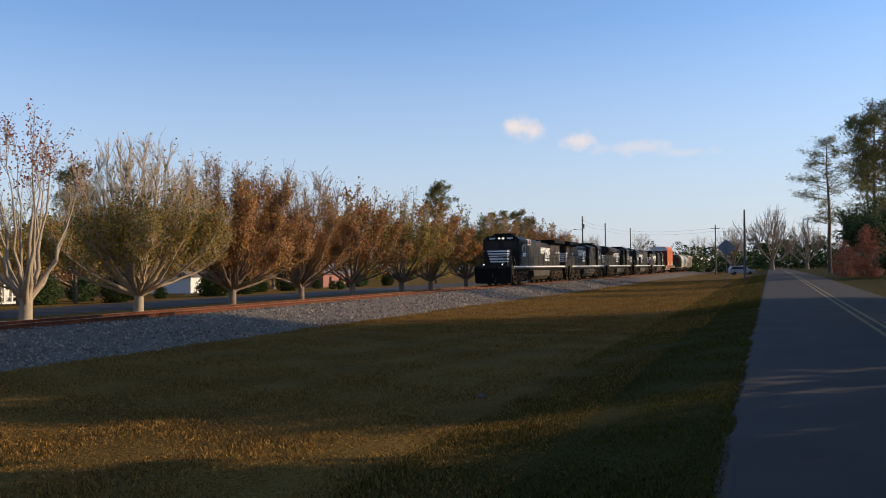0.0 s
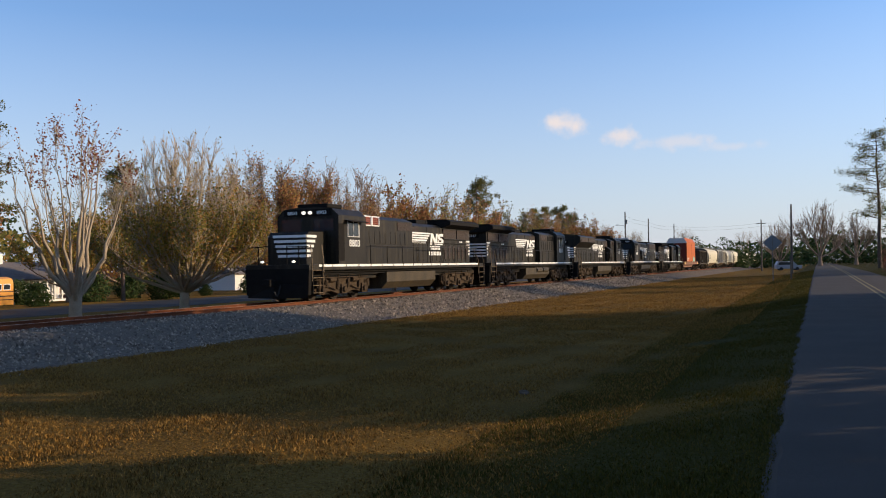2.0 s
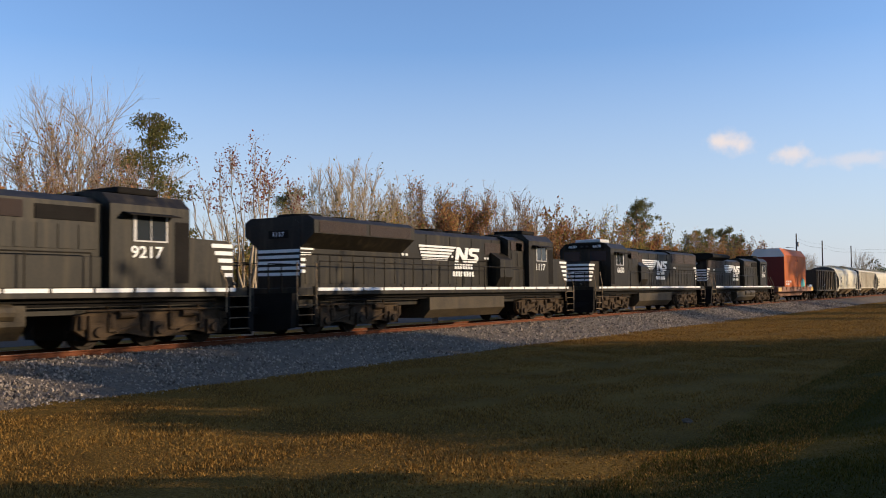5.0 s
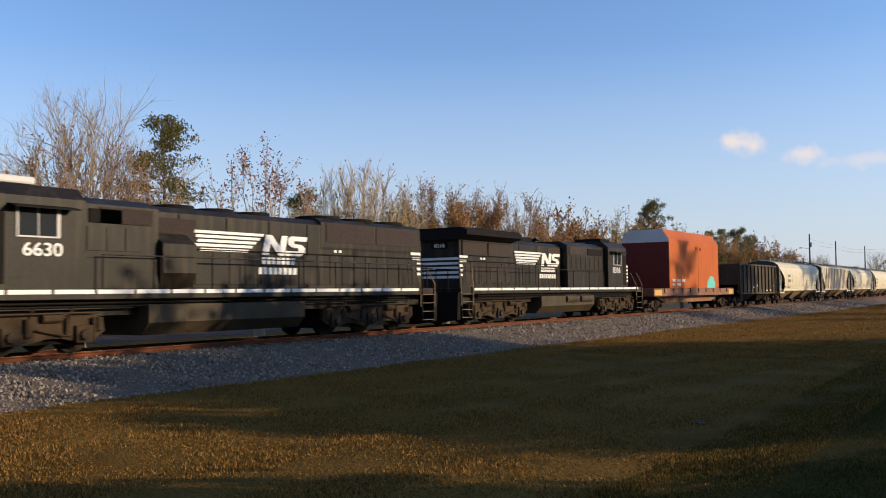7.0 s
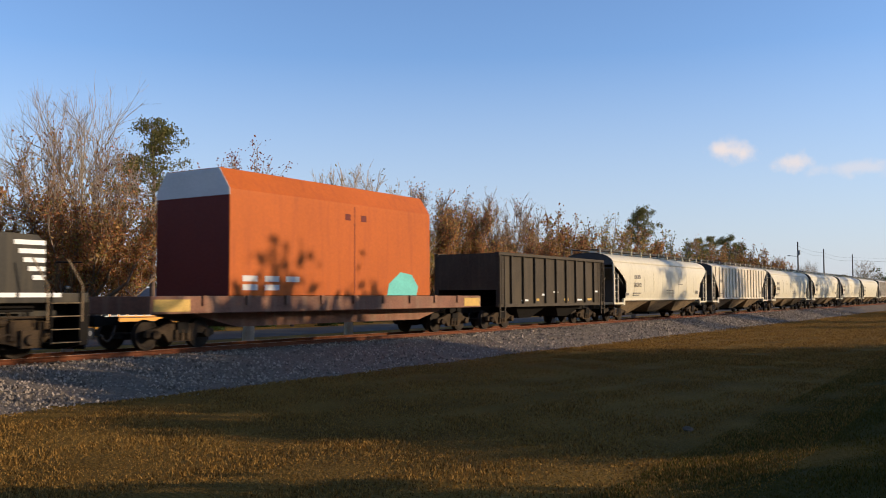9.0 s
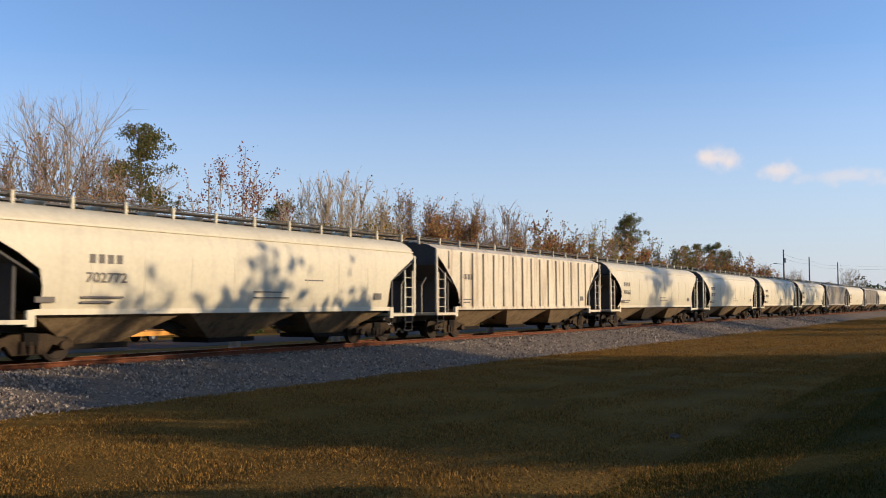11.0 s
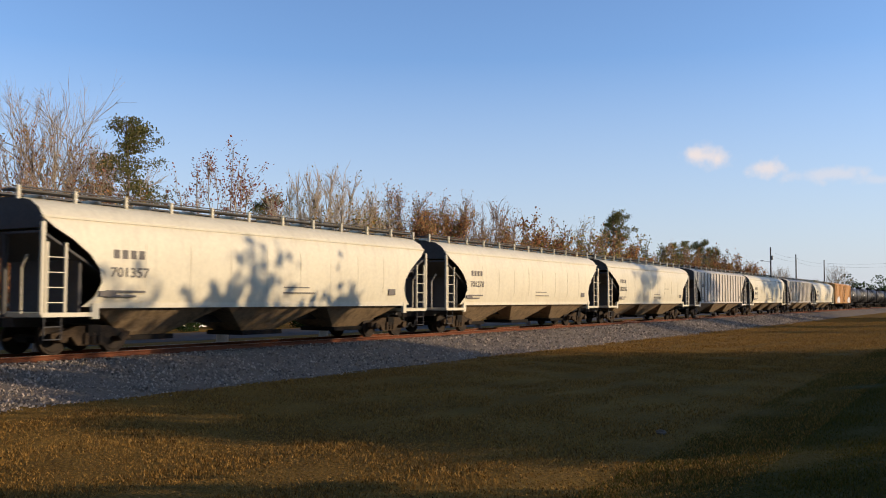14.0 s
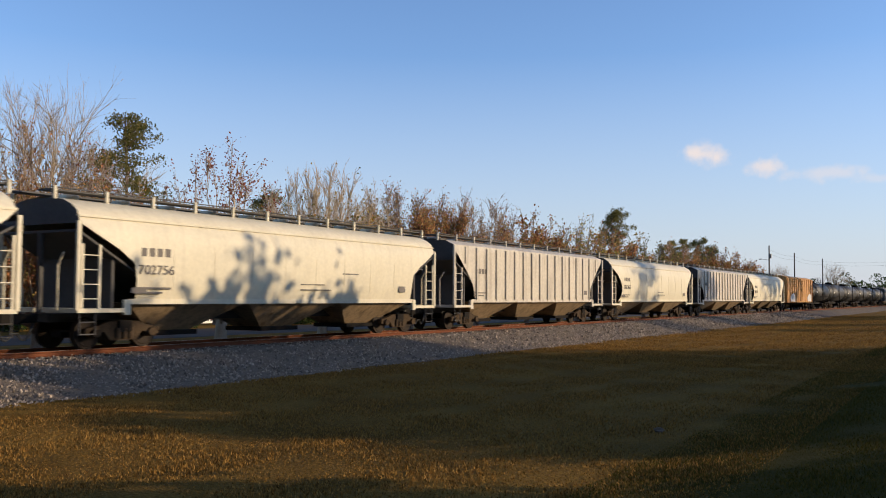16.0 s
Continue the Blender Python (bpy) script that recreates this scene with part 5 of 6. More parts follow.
        if number == "8803":
            for y0 in (6.25, 7.05):
                bm = B()
                box(bm, min(s * xg, s * (xg + .03)), max(s * xg, s * (xg + .03)), y0, y0 + .74, 3.75, 4.3)
                fr = tp("louvre", bm, M_LOUVRE, c, "red oxide louvre with a white edge")
                bm = B()
                for ya, yb, za, zb in ((y0, y0 + .06, 3.75, 4.3), (y0 + .68, y0 + .74, 3.75, 4.3), (y0, y0 + .74, 3.75, 3.81), (y0, y0 + .74, 4.24, 4.3)):
                    box(bm, min(s * xg, s * (xg + .07)), max(s * xg, s * (xg + .07)), ya, yb, za, zb)
                tp("louvre_frame", bm, M_WHITE, fr)
                for k in range(4):
                    bm = B()
                    box(bm, min(s * xg, s * (xg + .055)), max(s * xg, s * (xg + .055)), y0 + .06, y0 + .68, 3.84 + k * .1, 3.89 + k * .1)
                    tp("slat", bm, M_MAROON, fr)
        bm = B()
        box(bm, min(s * xg, s * (xg + .02)), max(s * xg, s * (xg + .02)), aux - 1.75, aux - .2, 3.62, 4.08)
        tp("grille", bm, M_GRILLE, c, "brown wire-mesh grille")
        bm = B()
        box(bm, min(s * hw, s * (hw + .02)), max(s * hw, s * (hw + .02)), aux + .15, aux + 1.5, 3.35, 3.95)
        tp("grille", bm, M_GRILLE, c, "brown wire-mesh grille")
        k = 0
        while aux + .9 + k * 1.7 < rear - 4.6:
            bm = B()
            yq = aux + .9 + k * 1.7
            box(bm, min(s * hw, s * (hw + .016)), max(s * hw, s * (hw + .016)), yq, yq + .035, 1.75, hood_top - .22)
            tp("panel_seam", bm, M_SOOT, c)
            k += 1
        bm = B()
        box(bm, min(s * hw, s * (hw + .05)), max(s * hw, s * (hw + .05)), aux, rear, 2.98, 3.02)
        tp("door_rail", bm, M_SOOT, c)
        mark(c, s * (hw + .03), emblem, 3.3, s, 1.0)
        handrail(c, s * 1.46, cy1 + .5, rear - .3, 1.75)
        # rear stripes
        for i in range(5):
            bm = B()
            z0 = 3.15 - i * .22
            box(bm, min(s * hw, s * (hw + .02)), max(s * hw, s * (hw + .02)), rear - .62 + .1 * i, rear - .01, z0, z0 + .12)
            tp("rear_stripe", bm, M_WHITE, c, "white stripe at the hood's rear")
    for i in range(5):
        bm = B()
        z0 = 3.05 - i * .22
        box(bm, -hw + .03, hw - .03 - .1 * (4 - i) * 0, rear, rear + .012, z0, z0 + .12)
        tp("rear_stripe", bm, M_WHITE, c, "white stripe on the hood's rear")
    bm = B()
    box(bm, -.42, .42, rear, rear + .012, 3.6, 3.9)
    tp("number_board_panel", bm, M_SOOT, c)
    ob = text_part("rear_number", number, .26, M_WHITE, c, 0, -rear - .02, 3.74, 0, label="rear road number")
    ob.matrix_basis = pose(0, 0, 0, 0, 0, 180)
    if make == "ge":
        # flared radiator housing
        ra = rear - 4.3
        bm = B()
        prism(bm, [(-hw, 4.0), (hw, 4.0), (1.46, 4.22), (1.46, 4.44), (1.2, 4.58), (-1.2, 4.58), (-1.46, 4.44), (-1.46, 4.22)], "y", ra, rear + .25)
        tp("radiator", bm, M_SOOT, c, "flared radiator housing")
        for s in (-1, 1):
            for k in range(2):
                bm = B()
                y0 = ra + .15 + k * 2.05
                box(bm, min(s * hw, s * (hw + .05)), max(s * hw, s * (hw + .05)), y0, y0 + 1.9, 3.32, 3.94)
                scr = tp("radiator_screen", bm, M_GRILLE, c, "brown radiator screen")
                bm = B()
                for z0, z1 in ((3.28, 3.33), (3.93, 3.98)):
                    box(bm, min(s * hw, s * (hw + .09)), max(s * hw, s * (hw + .09)), y0 - .04, y0 + 1.94, z0, z1)
                tp("screen_frame", bm, M_BLACK, scr)
                for q in range(3):
                    bm = B()
                    yq = ra + .3 + k * 2.0 + q * .62
                    box(bm, min(s * hw, s * (hw + .035)), max(s * hw, s * (hw + .035)), yq, yq + .34, 1.98, 2.84)
                    tp("door_grille", bm, M_GRILLE, c, "small brown door grille")
        bm = B()
        box(bm, -.5, .5, aux + 2.2, aux + 3.4, hood_top, hood_top + .28, .05)
        tp("silencer", bm, M_SOOT, c)
        bm = B()
        tube(bm, (0, aux + 4.2, hood_top), (0, aux + 4.2, hood_top + .35), .28, .24, 12)
        tp("exhaust_pipe", bm, M_SOOT, c)
        bm = B()
        for x in (-.18, 0, .18):
            tube(bm, (x, aux + .9, hood_top + .2), (x, aux + 1.5 + x, hood_top + .24), .05, .1, 8)
        box(bm, -.05, .05, aux + 1.0, aux + 1.1, hood_top, hood_top + .2)
        tp("horn", bm, M_SOOT, c)
    else:
        fl = 1.5 if flared else .97
        ra = rear - 5.6
        bm = B()
        prism(bm, [(-hw, 3.2), (hw, 3.2), (fl, 3.75 if flared else 3.3), (fl, 4.25), (fl - .25, 4.42), (-fl + .25, 4.42), (-fl, 4.25), (-fl, 3.75 if flared else 3.3)], "y", ra, rear - .01)
        tp("radiator", bm, M_BLACK, c, "radiator section of the hood")
        for s in (-1, 1):
            for k in range(2):
                bm = B()
                y0 = ra + .25 + k * 2.65
                box(bm, min(s * fl, s * (fl + .02)), max(s * fl, s * (fl + .02)), y0, y0 + 2.45, 3.78 if flared else 3.5, 4.22)
                tp("radiator_screen", bm, M_GRILLE, c, "brown radiator screen")
        for k in range(3):
            bm = B()
            tube(bm, (0, ra + .95 + k * 1.8, 4.42), (0, ra + .95 + k * 1.8, 4.56), .78, .74, 20)
            tp("fan", bm, M_SOOT, c, "round roof fan")
        for k in range(3):
            bm = B()
            tube(bm, (0, aux + 1.5 + k * 1.5, hood_top), (0, aux + 1.5 + k * 1.5, hood_top + .15), .62, .58, 18)
            tp("fan", bm, M_SOOT, c, "round roof fan")
        for s in (-1, 1):
            bm = B()
            prism(bm, [(s * 1.25, 1.75), (s * 1.45, 2.2), (s * 1.45, 3.1), (s * 1.0, 3.45), (s * .9, 3.45), (s * .9, 1.75)], "y", aux, aux + 1.1)
            tp("blower_duct", bm, M_BLACK, c, "bulged blower duct")
    bm = B()
    for x in (-.2, 0, .2):
        tube(bm, (x, cy1 + .4, roof - .15), (x, cy1 - .1, roof - .1), .05, .09, 8)
    tp("horn", bm, M_SOOT, c)
    # tank and trucks
    ty0, ty1 = L / 2 - 2.9, L / 2 + 2.9
    bm = B()
    prism(bm, [(-1.45, 1.25), (-1.45, .7), (-1.15, .32), (1.15, .32), (1.45, .7), (1.45, 1.25)], "y", ty0, ty1)
    tp("fuel_tank", bm, M_TANK, c, "dusty fuel tank")
    if make == "ge" and number != "8803":
        for yy in (ty0 + .3, ty0 + 1.9):
            for s in (-1, 1):
                bm = B()
                tube(bm, (s * 1.3, yy, 1.05), (s * 1.3, yy + 1.35, 1.05), .26, .26, 14)
                tp("air_reservoir", bm, M_TANK, c, "dusty air reservoir")
    loco_truck(c, 4.4)
    loco_truck(c, L - 4.4)
    return c


def car_ends(c, L):
    coupler(c, 0, 1)
    coupler(c, L, -1)


def ladder(c, x, y, z0, z1, mat, width=.42):
    bm = B()
    for yy in (y, y + width):
        box(bm, x - .025, x + .025, yy - .03, yy + .03, z0, z1)
    k = z0 + .3
    while k < z1 - .1:
        tube(bm, (x, y, k), (x, y + width, k), .018, .018, 5)
        k += .42
    tp("ladder", bm, mat, c)


def covered_hopper(L, style, mat, label, number="", letters=3.2):
    """style: 'round' smooth bowed sides, 'angled' smooth with straight cut corners, 'ribbed' flat sides with posts."""
    c = thing("covered_hopper", label, "hopper car", "covered hopper cars of the train")
    y0 = .8
    top = 4.35
    if style == "ribbed":
        sec = [(1.48, 1.3), (1.5, 1.6), (1.5, 2.2), (1.5, 2.8), (1.5, 3.4), (1.5, 3.9), (1.48, 4.1), (1.1, 4.3), (.5, 4.42)]
        cut = [(1.3, 2.65), (1.6, 2.6), (2.2, 2.4), (2.8, 1.9), (3.4, 1.35), (3.75, y0), (9, y0)]
    elif style == "round":
        sec = [(1.5, 1.3), (1.56, 1.6), (1.6, 2.0), (1.62, 2.4), (1.62, 2.8), (1.6, 3.2), (1.55, 3.5), (1.47, 3.8), (1.32, 4.05), (1.0, 4.28), (.5, 4.4)]
        cut = [(1.3, 1.9), (1.6, 2.2), (2.0, 2.38), (2.4, 2.3), (2.8, 2.02), (3.2, 1.55), (3.5, 1.1), (3.7, y0), (9, y0)]
    else:
        sec = [(1.5, 1.3), (1.57, 1.7), (1.6, 2.0), (1.62, 2.5), (1.62, 2.9), (1.6, 3.3), (1.55, 3.6), (1.45, 3.8), (1.42, 3.95), (1.2, 4.15), (.9, 4.3), (.5, 4.38)]
        cut = [(1.3, 2.5), (2.2, 2.48), (2.5, 2.4), (2.9, 1.9), (3.3, 1.25), (3.6, y0), (9, y0)]
    cz, cy = [p[0] for p in cut], [p[1] for p in cut]
    n = 30
    for s in (-1, 1):
        bm = B()
        rows = []
        for x, z in sec + [(0, top + .08)]:
            e = float(np.interp(z, cz, cy))
            rows.append([bm.verts.new((s * x, e + (L - 2 * e) * i / n, z)) for i in range(n + 1)])
        for a, b in zip(rows, rows[1:]):
            for i in range(n):
                bm.faces.new((a[i], a[i + 1], b[i + 1], b[i]) if s > 0 else (a[i + 1], a[i], b[i], b[i + 1]))
        tp("side_wall", bm, mat, c, smooth=style != "ribbed")
        bm = B()
        box(bm, min(s * 1.46, s * 1.54), max(s * 1.46, s * 1.54), 2.3, L - 2.3, 1.26, 1.42)
        for yy in (2.15, L - 2.35):
            box(bm, min(s * 1.46, s * 1.56), max(s * 1.46, s * 1.56), yy, yy + .2, .95, 1.4)
        tp("side_sill", bm, mat, c)
        if style == "ribbed":
            k = 14
            for i in range(k + 1):
                yy = 2.7 + (L - 5.4) * i / k
                bm = B()
                box(bm, min(s * 1.5, s * 1.57), max(s * 1.5, s * 1.57), yy - .035, yy + .035, 1.36, 4.02)
                tp("rib", bm, mat, c)
            for yy in (1.75, L - 1.75):
                bm = B()
                box(bm, min(s * 1.5, s * 1.55), max(s * 1.5, s * 1.55), yy - .03, yy + .03, 3.2, 4.02)
                tp("rib", bm, mat, c)
        else:
            bm = B()
            box(bm, min(s * 1.4, s * 1.5), max(s * 1.4, s * 1.5), y0, L - y0, 3.78, 3.84)
            tp("roof_ledge", bm, mat, c)
            for i in range(1, 9):
                yy = 2.2 + (L - 4.4) * i / 9
                bm = B()
                prism(bm, [(s * 1.575, 1.72), (s * 1.607, 2.0), (s * 1.627, 2.42), (s * 1.627, 2.85), (s * 1.605, 3.2), (s * 1.575, 3.35), (s * 1.565, 3.35), (s * 1.565, 1.72)], "y", yy - .012, yy + .012)
                tp("weld_seam", bm, mat, c)
        # ladders, end posts and platforms
        for yy, w in ((y0 - .02, 1), (L - y0 + .02, -1)):
            bm = B()
            box(bm, min(s * 1.5, s * 1.57), max(s * 1.5, s * 1.57), yy - .05, yy + .05, 1.1, 4.05 if style == "ribbed" else 3.65)
            tp("end_post", bm, mat, c)
            a, b = sorted((yy, yy + w * 1.5))
            bm = B()
            box(bm, min(s * .2, s * 1.56), max(s * .2, s * 1.56), a, b, 1.02, 1.14)
            tp("end_platform", bm, mat, c)
            ladder(c, s * 1.53, yy + w * .12 if w > 0 else yy - .62, 1.12, 3.0 if style != "round" else 3.1, mat, .5)
            bm = B()
            for z in (.4, .75):
                tube(bm, (s * 1.5, yy + w * .1, z), (s * 1.5, yy + w * .55, z), .02, .02, 5)
            for e in (.1, .55):
                tube(bm, (s * 1.5, yy + w * e, .38), (s * 1.5, yy + w * e, 1.05), .02, .02, 5)
            tp("sill_step", bm, M_HOPEND, c)
        # lettering on the wall
        if number:
            lx = s * (1.5 if style == "ribbed" else 1.612)
            yl = letters if s > 0 else L - letters
            text_part("car_number", number, .4, M_MARK, c, lx + s * .016, yl, 2.3, s, .004, "dark stencilled car number")
        lx = s * (1.502 if style == "ribbed" else 1.618)
        yl = letters if s > 0 else L - letters
        for k in range(4):
            bm = B()
            a = yl + s * (-.5 + k * .26)
            box(bm, min(lx, lx + s * .01), max(lx, lx + s * .01), min(a, a + s * .17), max(a, a + s * .17), 2.72, 2.98)
            tp("lettering_bar", bm, M_MARK, c)
        for k, (a, b, z) in enumerate(((-.7, .5, 1.72), (-.7, .2, 1.58))):
            bm = B()
            box(bm, min(lx, lx + s * -.02), max(lx, lx + s * .004), min(yl + s * a, yl + s * b), max(yl + s * a, yl + s * b), z, z + .06)
            tp("lettering_bar", bm, M_MARK, c)
        if style != "ribbed":
            for ya, w, za, h in ((L * .5, 1.5, 1.75, .04), (L * .5, 1.2, 1.95, .04), (L * .62, .9, 2.4, .05), (L * .83, 1.3, 2.75, .03), (2.3, .5, 1.6, .16)):
                bm = B()
                yq = ya if s > 0 else L - ya - w
                box(bm, min(lx, lx - s * .03), max(lx, lx - s * .03), yq, yq + w, za, za + h)
                tp("stencil_line", bm, M_MARK, c)
        bm = B()
        yb = L - 3.4 if s > 0 else 3.0
        box(bm, min(lx, lx + s * .006), max(lx, lx + s * .006), yb, yb + .42, 1.72, 1.98)
        tp("stencil_panel", bm, M_MARK, c)
    # ends: bulkhead and slope sheet, their shade put into a near-black colour
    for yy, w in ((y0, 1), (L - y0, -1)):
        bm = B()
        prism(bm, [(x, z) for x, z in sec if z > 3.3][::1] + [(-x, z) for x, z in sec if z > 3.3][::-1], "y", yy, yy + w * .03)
        tp("end_bulkhead", bm, M_HOPEND, c, "end sheet coloured dark for shade")
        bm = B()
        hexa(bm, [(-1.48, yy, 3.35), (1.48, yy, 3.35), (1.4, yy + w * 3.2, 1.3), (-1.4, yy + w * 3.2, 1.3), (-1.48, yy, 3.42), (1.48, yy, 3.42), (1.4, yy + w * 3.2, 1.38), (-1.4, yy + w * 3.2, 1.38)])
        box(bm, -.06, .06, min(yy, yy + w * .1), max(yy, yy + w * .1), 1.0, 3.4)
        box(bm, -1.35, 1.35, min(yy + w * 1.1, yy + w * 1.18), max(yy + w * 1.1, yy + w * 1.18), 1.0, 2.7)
        tp("slope_sheet", bm, M_HOPEND, c, "slope sheet coloured dark for shade")
        bm = B()
        tube(bm, (.9, yy - w * .1, 1.1), (.9, yy - w * .1, 2.4), .025, .025, 6)
        tube(bm, (.9, yy - w * .1, 2.4), (1.1, yy - w * .1, 2.75), .025, .025, 6)
        tp("grab_iron", bm, mat, c)
    # outlet hoppers: dirty cream, darkened to carry the shade under the car
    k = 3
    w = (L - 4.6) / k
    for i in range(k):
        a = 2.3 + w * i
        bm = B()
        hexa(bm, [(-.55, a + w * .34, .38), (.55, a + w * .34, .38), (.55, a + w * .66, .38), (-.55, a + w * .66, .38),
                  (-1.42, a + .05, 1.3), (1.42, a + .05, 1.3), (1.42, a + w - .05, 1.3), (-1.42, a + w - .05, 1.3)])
        hp = tp("outlet_hopper", bm, M_CHUTE, c, "dirt-streaked outlet hopper with shade in its colour")
        bm = B()
        box(bm, -.75, .75, a + w * .3, a + w * .7, .24, .4, .02)
        tp("outlet_gate", bm, M_SOOT, hp)
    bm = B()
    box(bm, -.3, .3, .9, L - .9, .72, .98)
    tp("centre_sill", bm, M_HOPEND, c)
    # roof walk
    for s in (-1, 1):
        bm = B()
        box(bm, min(s * .78, s * .84), max(s * .78, s * .84), y0 - .3, L - y0 + .3, 4.63, 4.66)
        tp("roof_rail", bm, M_HOPEND, c)
        bm = B()
        box(bm, min(s * .3, s * .78), max(s * .3, s * .78), y0 - .3, L - y0 + .3, 4.55, 4.6)
        walkway = tp("roof_walk", bm, M_HOPEND, c, "dark grating roof walk")
        m = 11
        for i in range(m + 1):
            yy = y0 - .2 + (L - 2 * y0 + .4) * i / m
            bm = B()
            box(bm, min(s * .8, s * .87), max(s * .8, s * .87), yy - .035, yy + .035, 4.3, 4.68)
            tp("walk_bracket", bm, mat, walkway)
    for i in range(10):
        yy = 1.6 + (L - 3.2) * i / 9
        bm = B()
        tube(bm, (0, yy, 4.38), (0, yy, 4.56), .26, .24, 12)
        tp("roof_hatch", bm, mat, c)
    freight_truck(c, 2.55)
    freight_truck(c, L - 2.55)
    car_ends(c, L)
    return c


def hooded_flat(L):
    c = thing("hooded_flat_car", "rusty flat car with a tall orange protective hood", "freight car")
    bm = B()
    box(bm, -1.5, 1.5, .6, L - .6, 1.05, 1.6, .02)
    prism(bm, [(2.2, 1.1), (4.2, .55), (L - 4.2, .55), (L - 2.2, 1.1)], "x", -.9, .9)
    tp("deck", bm, M_RUST, c, "rust-stained deck sill")
    for s in (-1, 1):
        for y in (.7, L - 1.9):
            bm = B()
            box(bm, min(s * 1.5, s * 1.515), max(s * 1.5, s * 1.515), y, y + 1.2, 1.12, 1.5)
            tp("sill_panel", bm, M_YELLOW, c, "worn yellow sill end")
        for i in range(9):
            bm = B()
            y = 2.4 + i * (L - 4.8) / 8
            box(bm, min(s * 1.5, s * 1.56), max(s * 1.5, s * 1.56), y - .08, y + .08, 1.3, 1.62)
            tp("stake_pocket", bm, M_RUST, c)
    ya, yb = 3.3, L - 4.4
    bm = B()
    prism(bm, [(-1.52, 1.62), (1.52, 1.62), (1.52, 5.2), (1.1, 5.95), (-1.1, 5.95), (-1.52, 5.2)], "y", ya, yb)
    tp("hood", bm, M_ORANGE, c, "orange painted steel hood")
    bm = B()
    box(bm, -1.5, 1.5, ya - .015, ya, 1.62, 5.0)
    tp("hood_end", bm, M_MAROON, c, "dark red hood end")
    bm = B()
    prism(bm, [(-1.52, 5.0), (1.52, 5.0), (1.52, 5.2), (1.1, 5.93), (-1.1, 5.93), (-1.52, 5.2)], "y", ya - .02, ya)
    tp("end_gable", bm, M_SILVER, c, "pale grey upper end panel")
    for s in (-1, 1):
        bm = B()
        box(bm, min(s * 1.52, s * 1.526), max(s * 1.52, s * 1.526), L / 2 - .02, L / 2 + .02, 1.7, 5.1)
        for y in (-.5, .35):
            box(bm, min(s * 1.52, s * 1.53), max(s * 1.52, s * 1.53), L / 2 + y, L / 2 + y + .28, 4.55, 4.8)
        tp("hood_seam", bm, M_MAROON, c)
        bm = B()
        prism(bm, [(yb - 2.7, 1.62), (yb - .9, 1.62), (yb - .8, 2.0), (yb - 1.2, 2.5), (yb - 1.9, 2.6), (yb - 2.6, 2.1)], "x", s * 1.52, s * 1.532)
        tp("spray_mark", bm, M_TEAL, c, "teal spray paint patch")
        for k in range(5):
            bm = B()
            a = ya + .5 + (k % 3) * .9
            z = 2.1 if k < 3 else 1.8
            box(bm, min(s * 1.52, s * 1.528), max(s * 1.52, s * 1.528), a, a + .6, z, z + .2)
            tp("lettering_bar", bm, M_SILVER, c)
    freight_truck(c, 2.0)
    freight_truck(c, L - 2.0)
    car_ends(c, L)
    return c


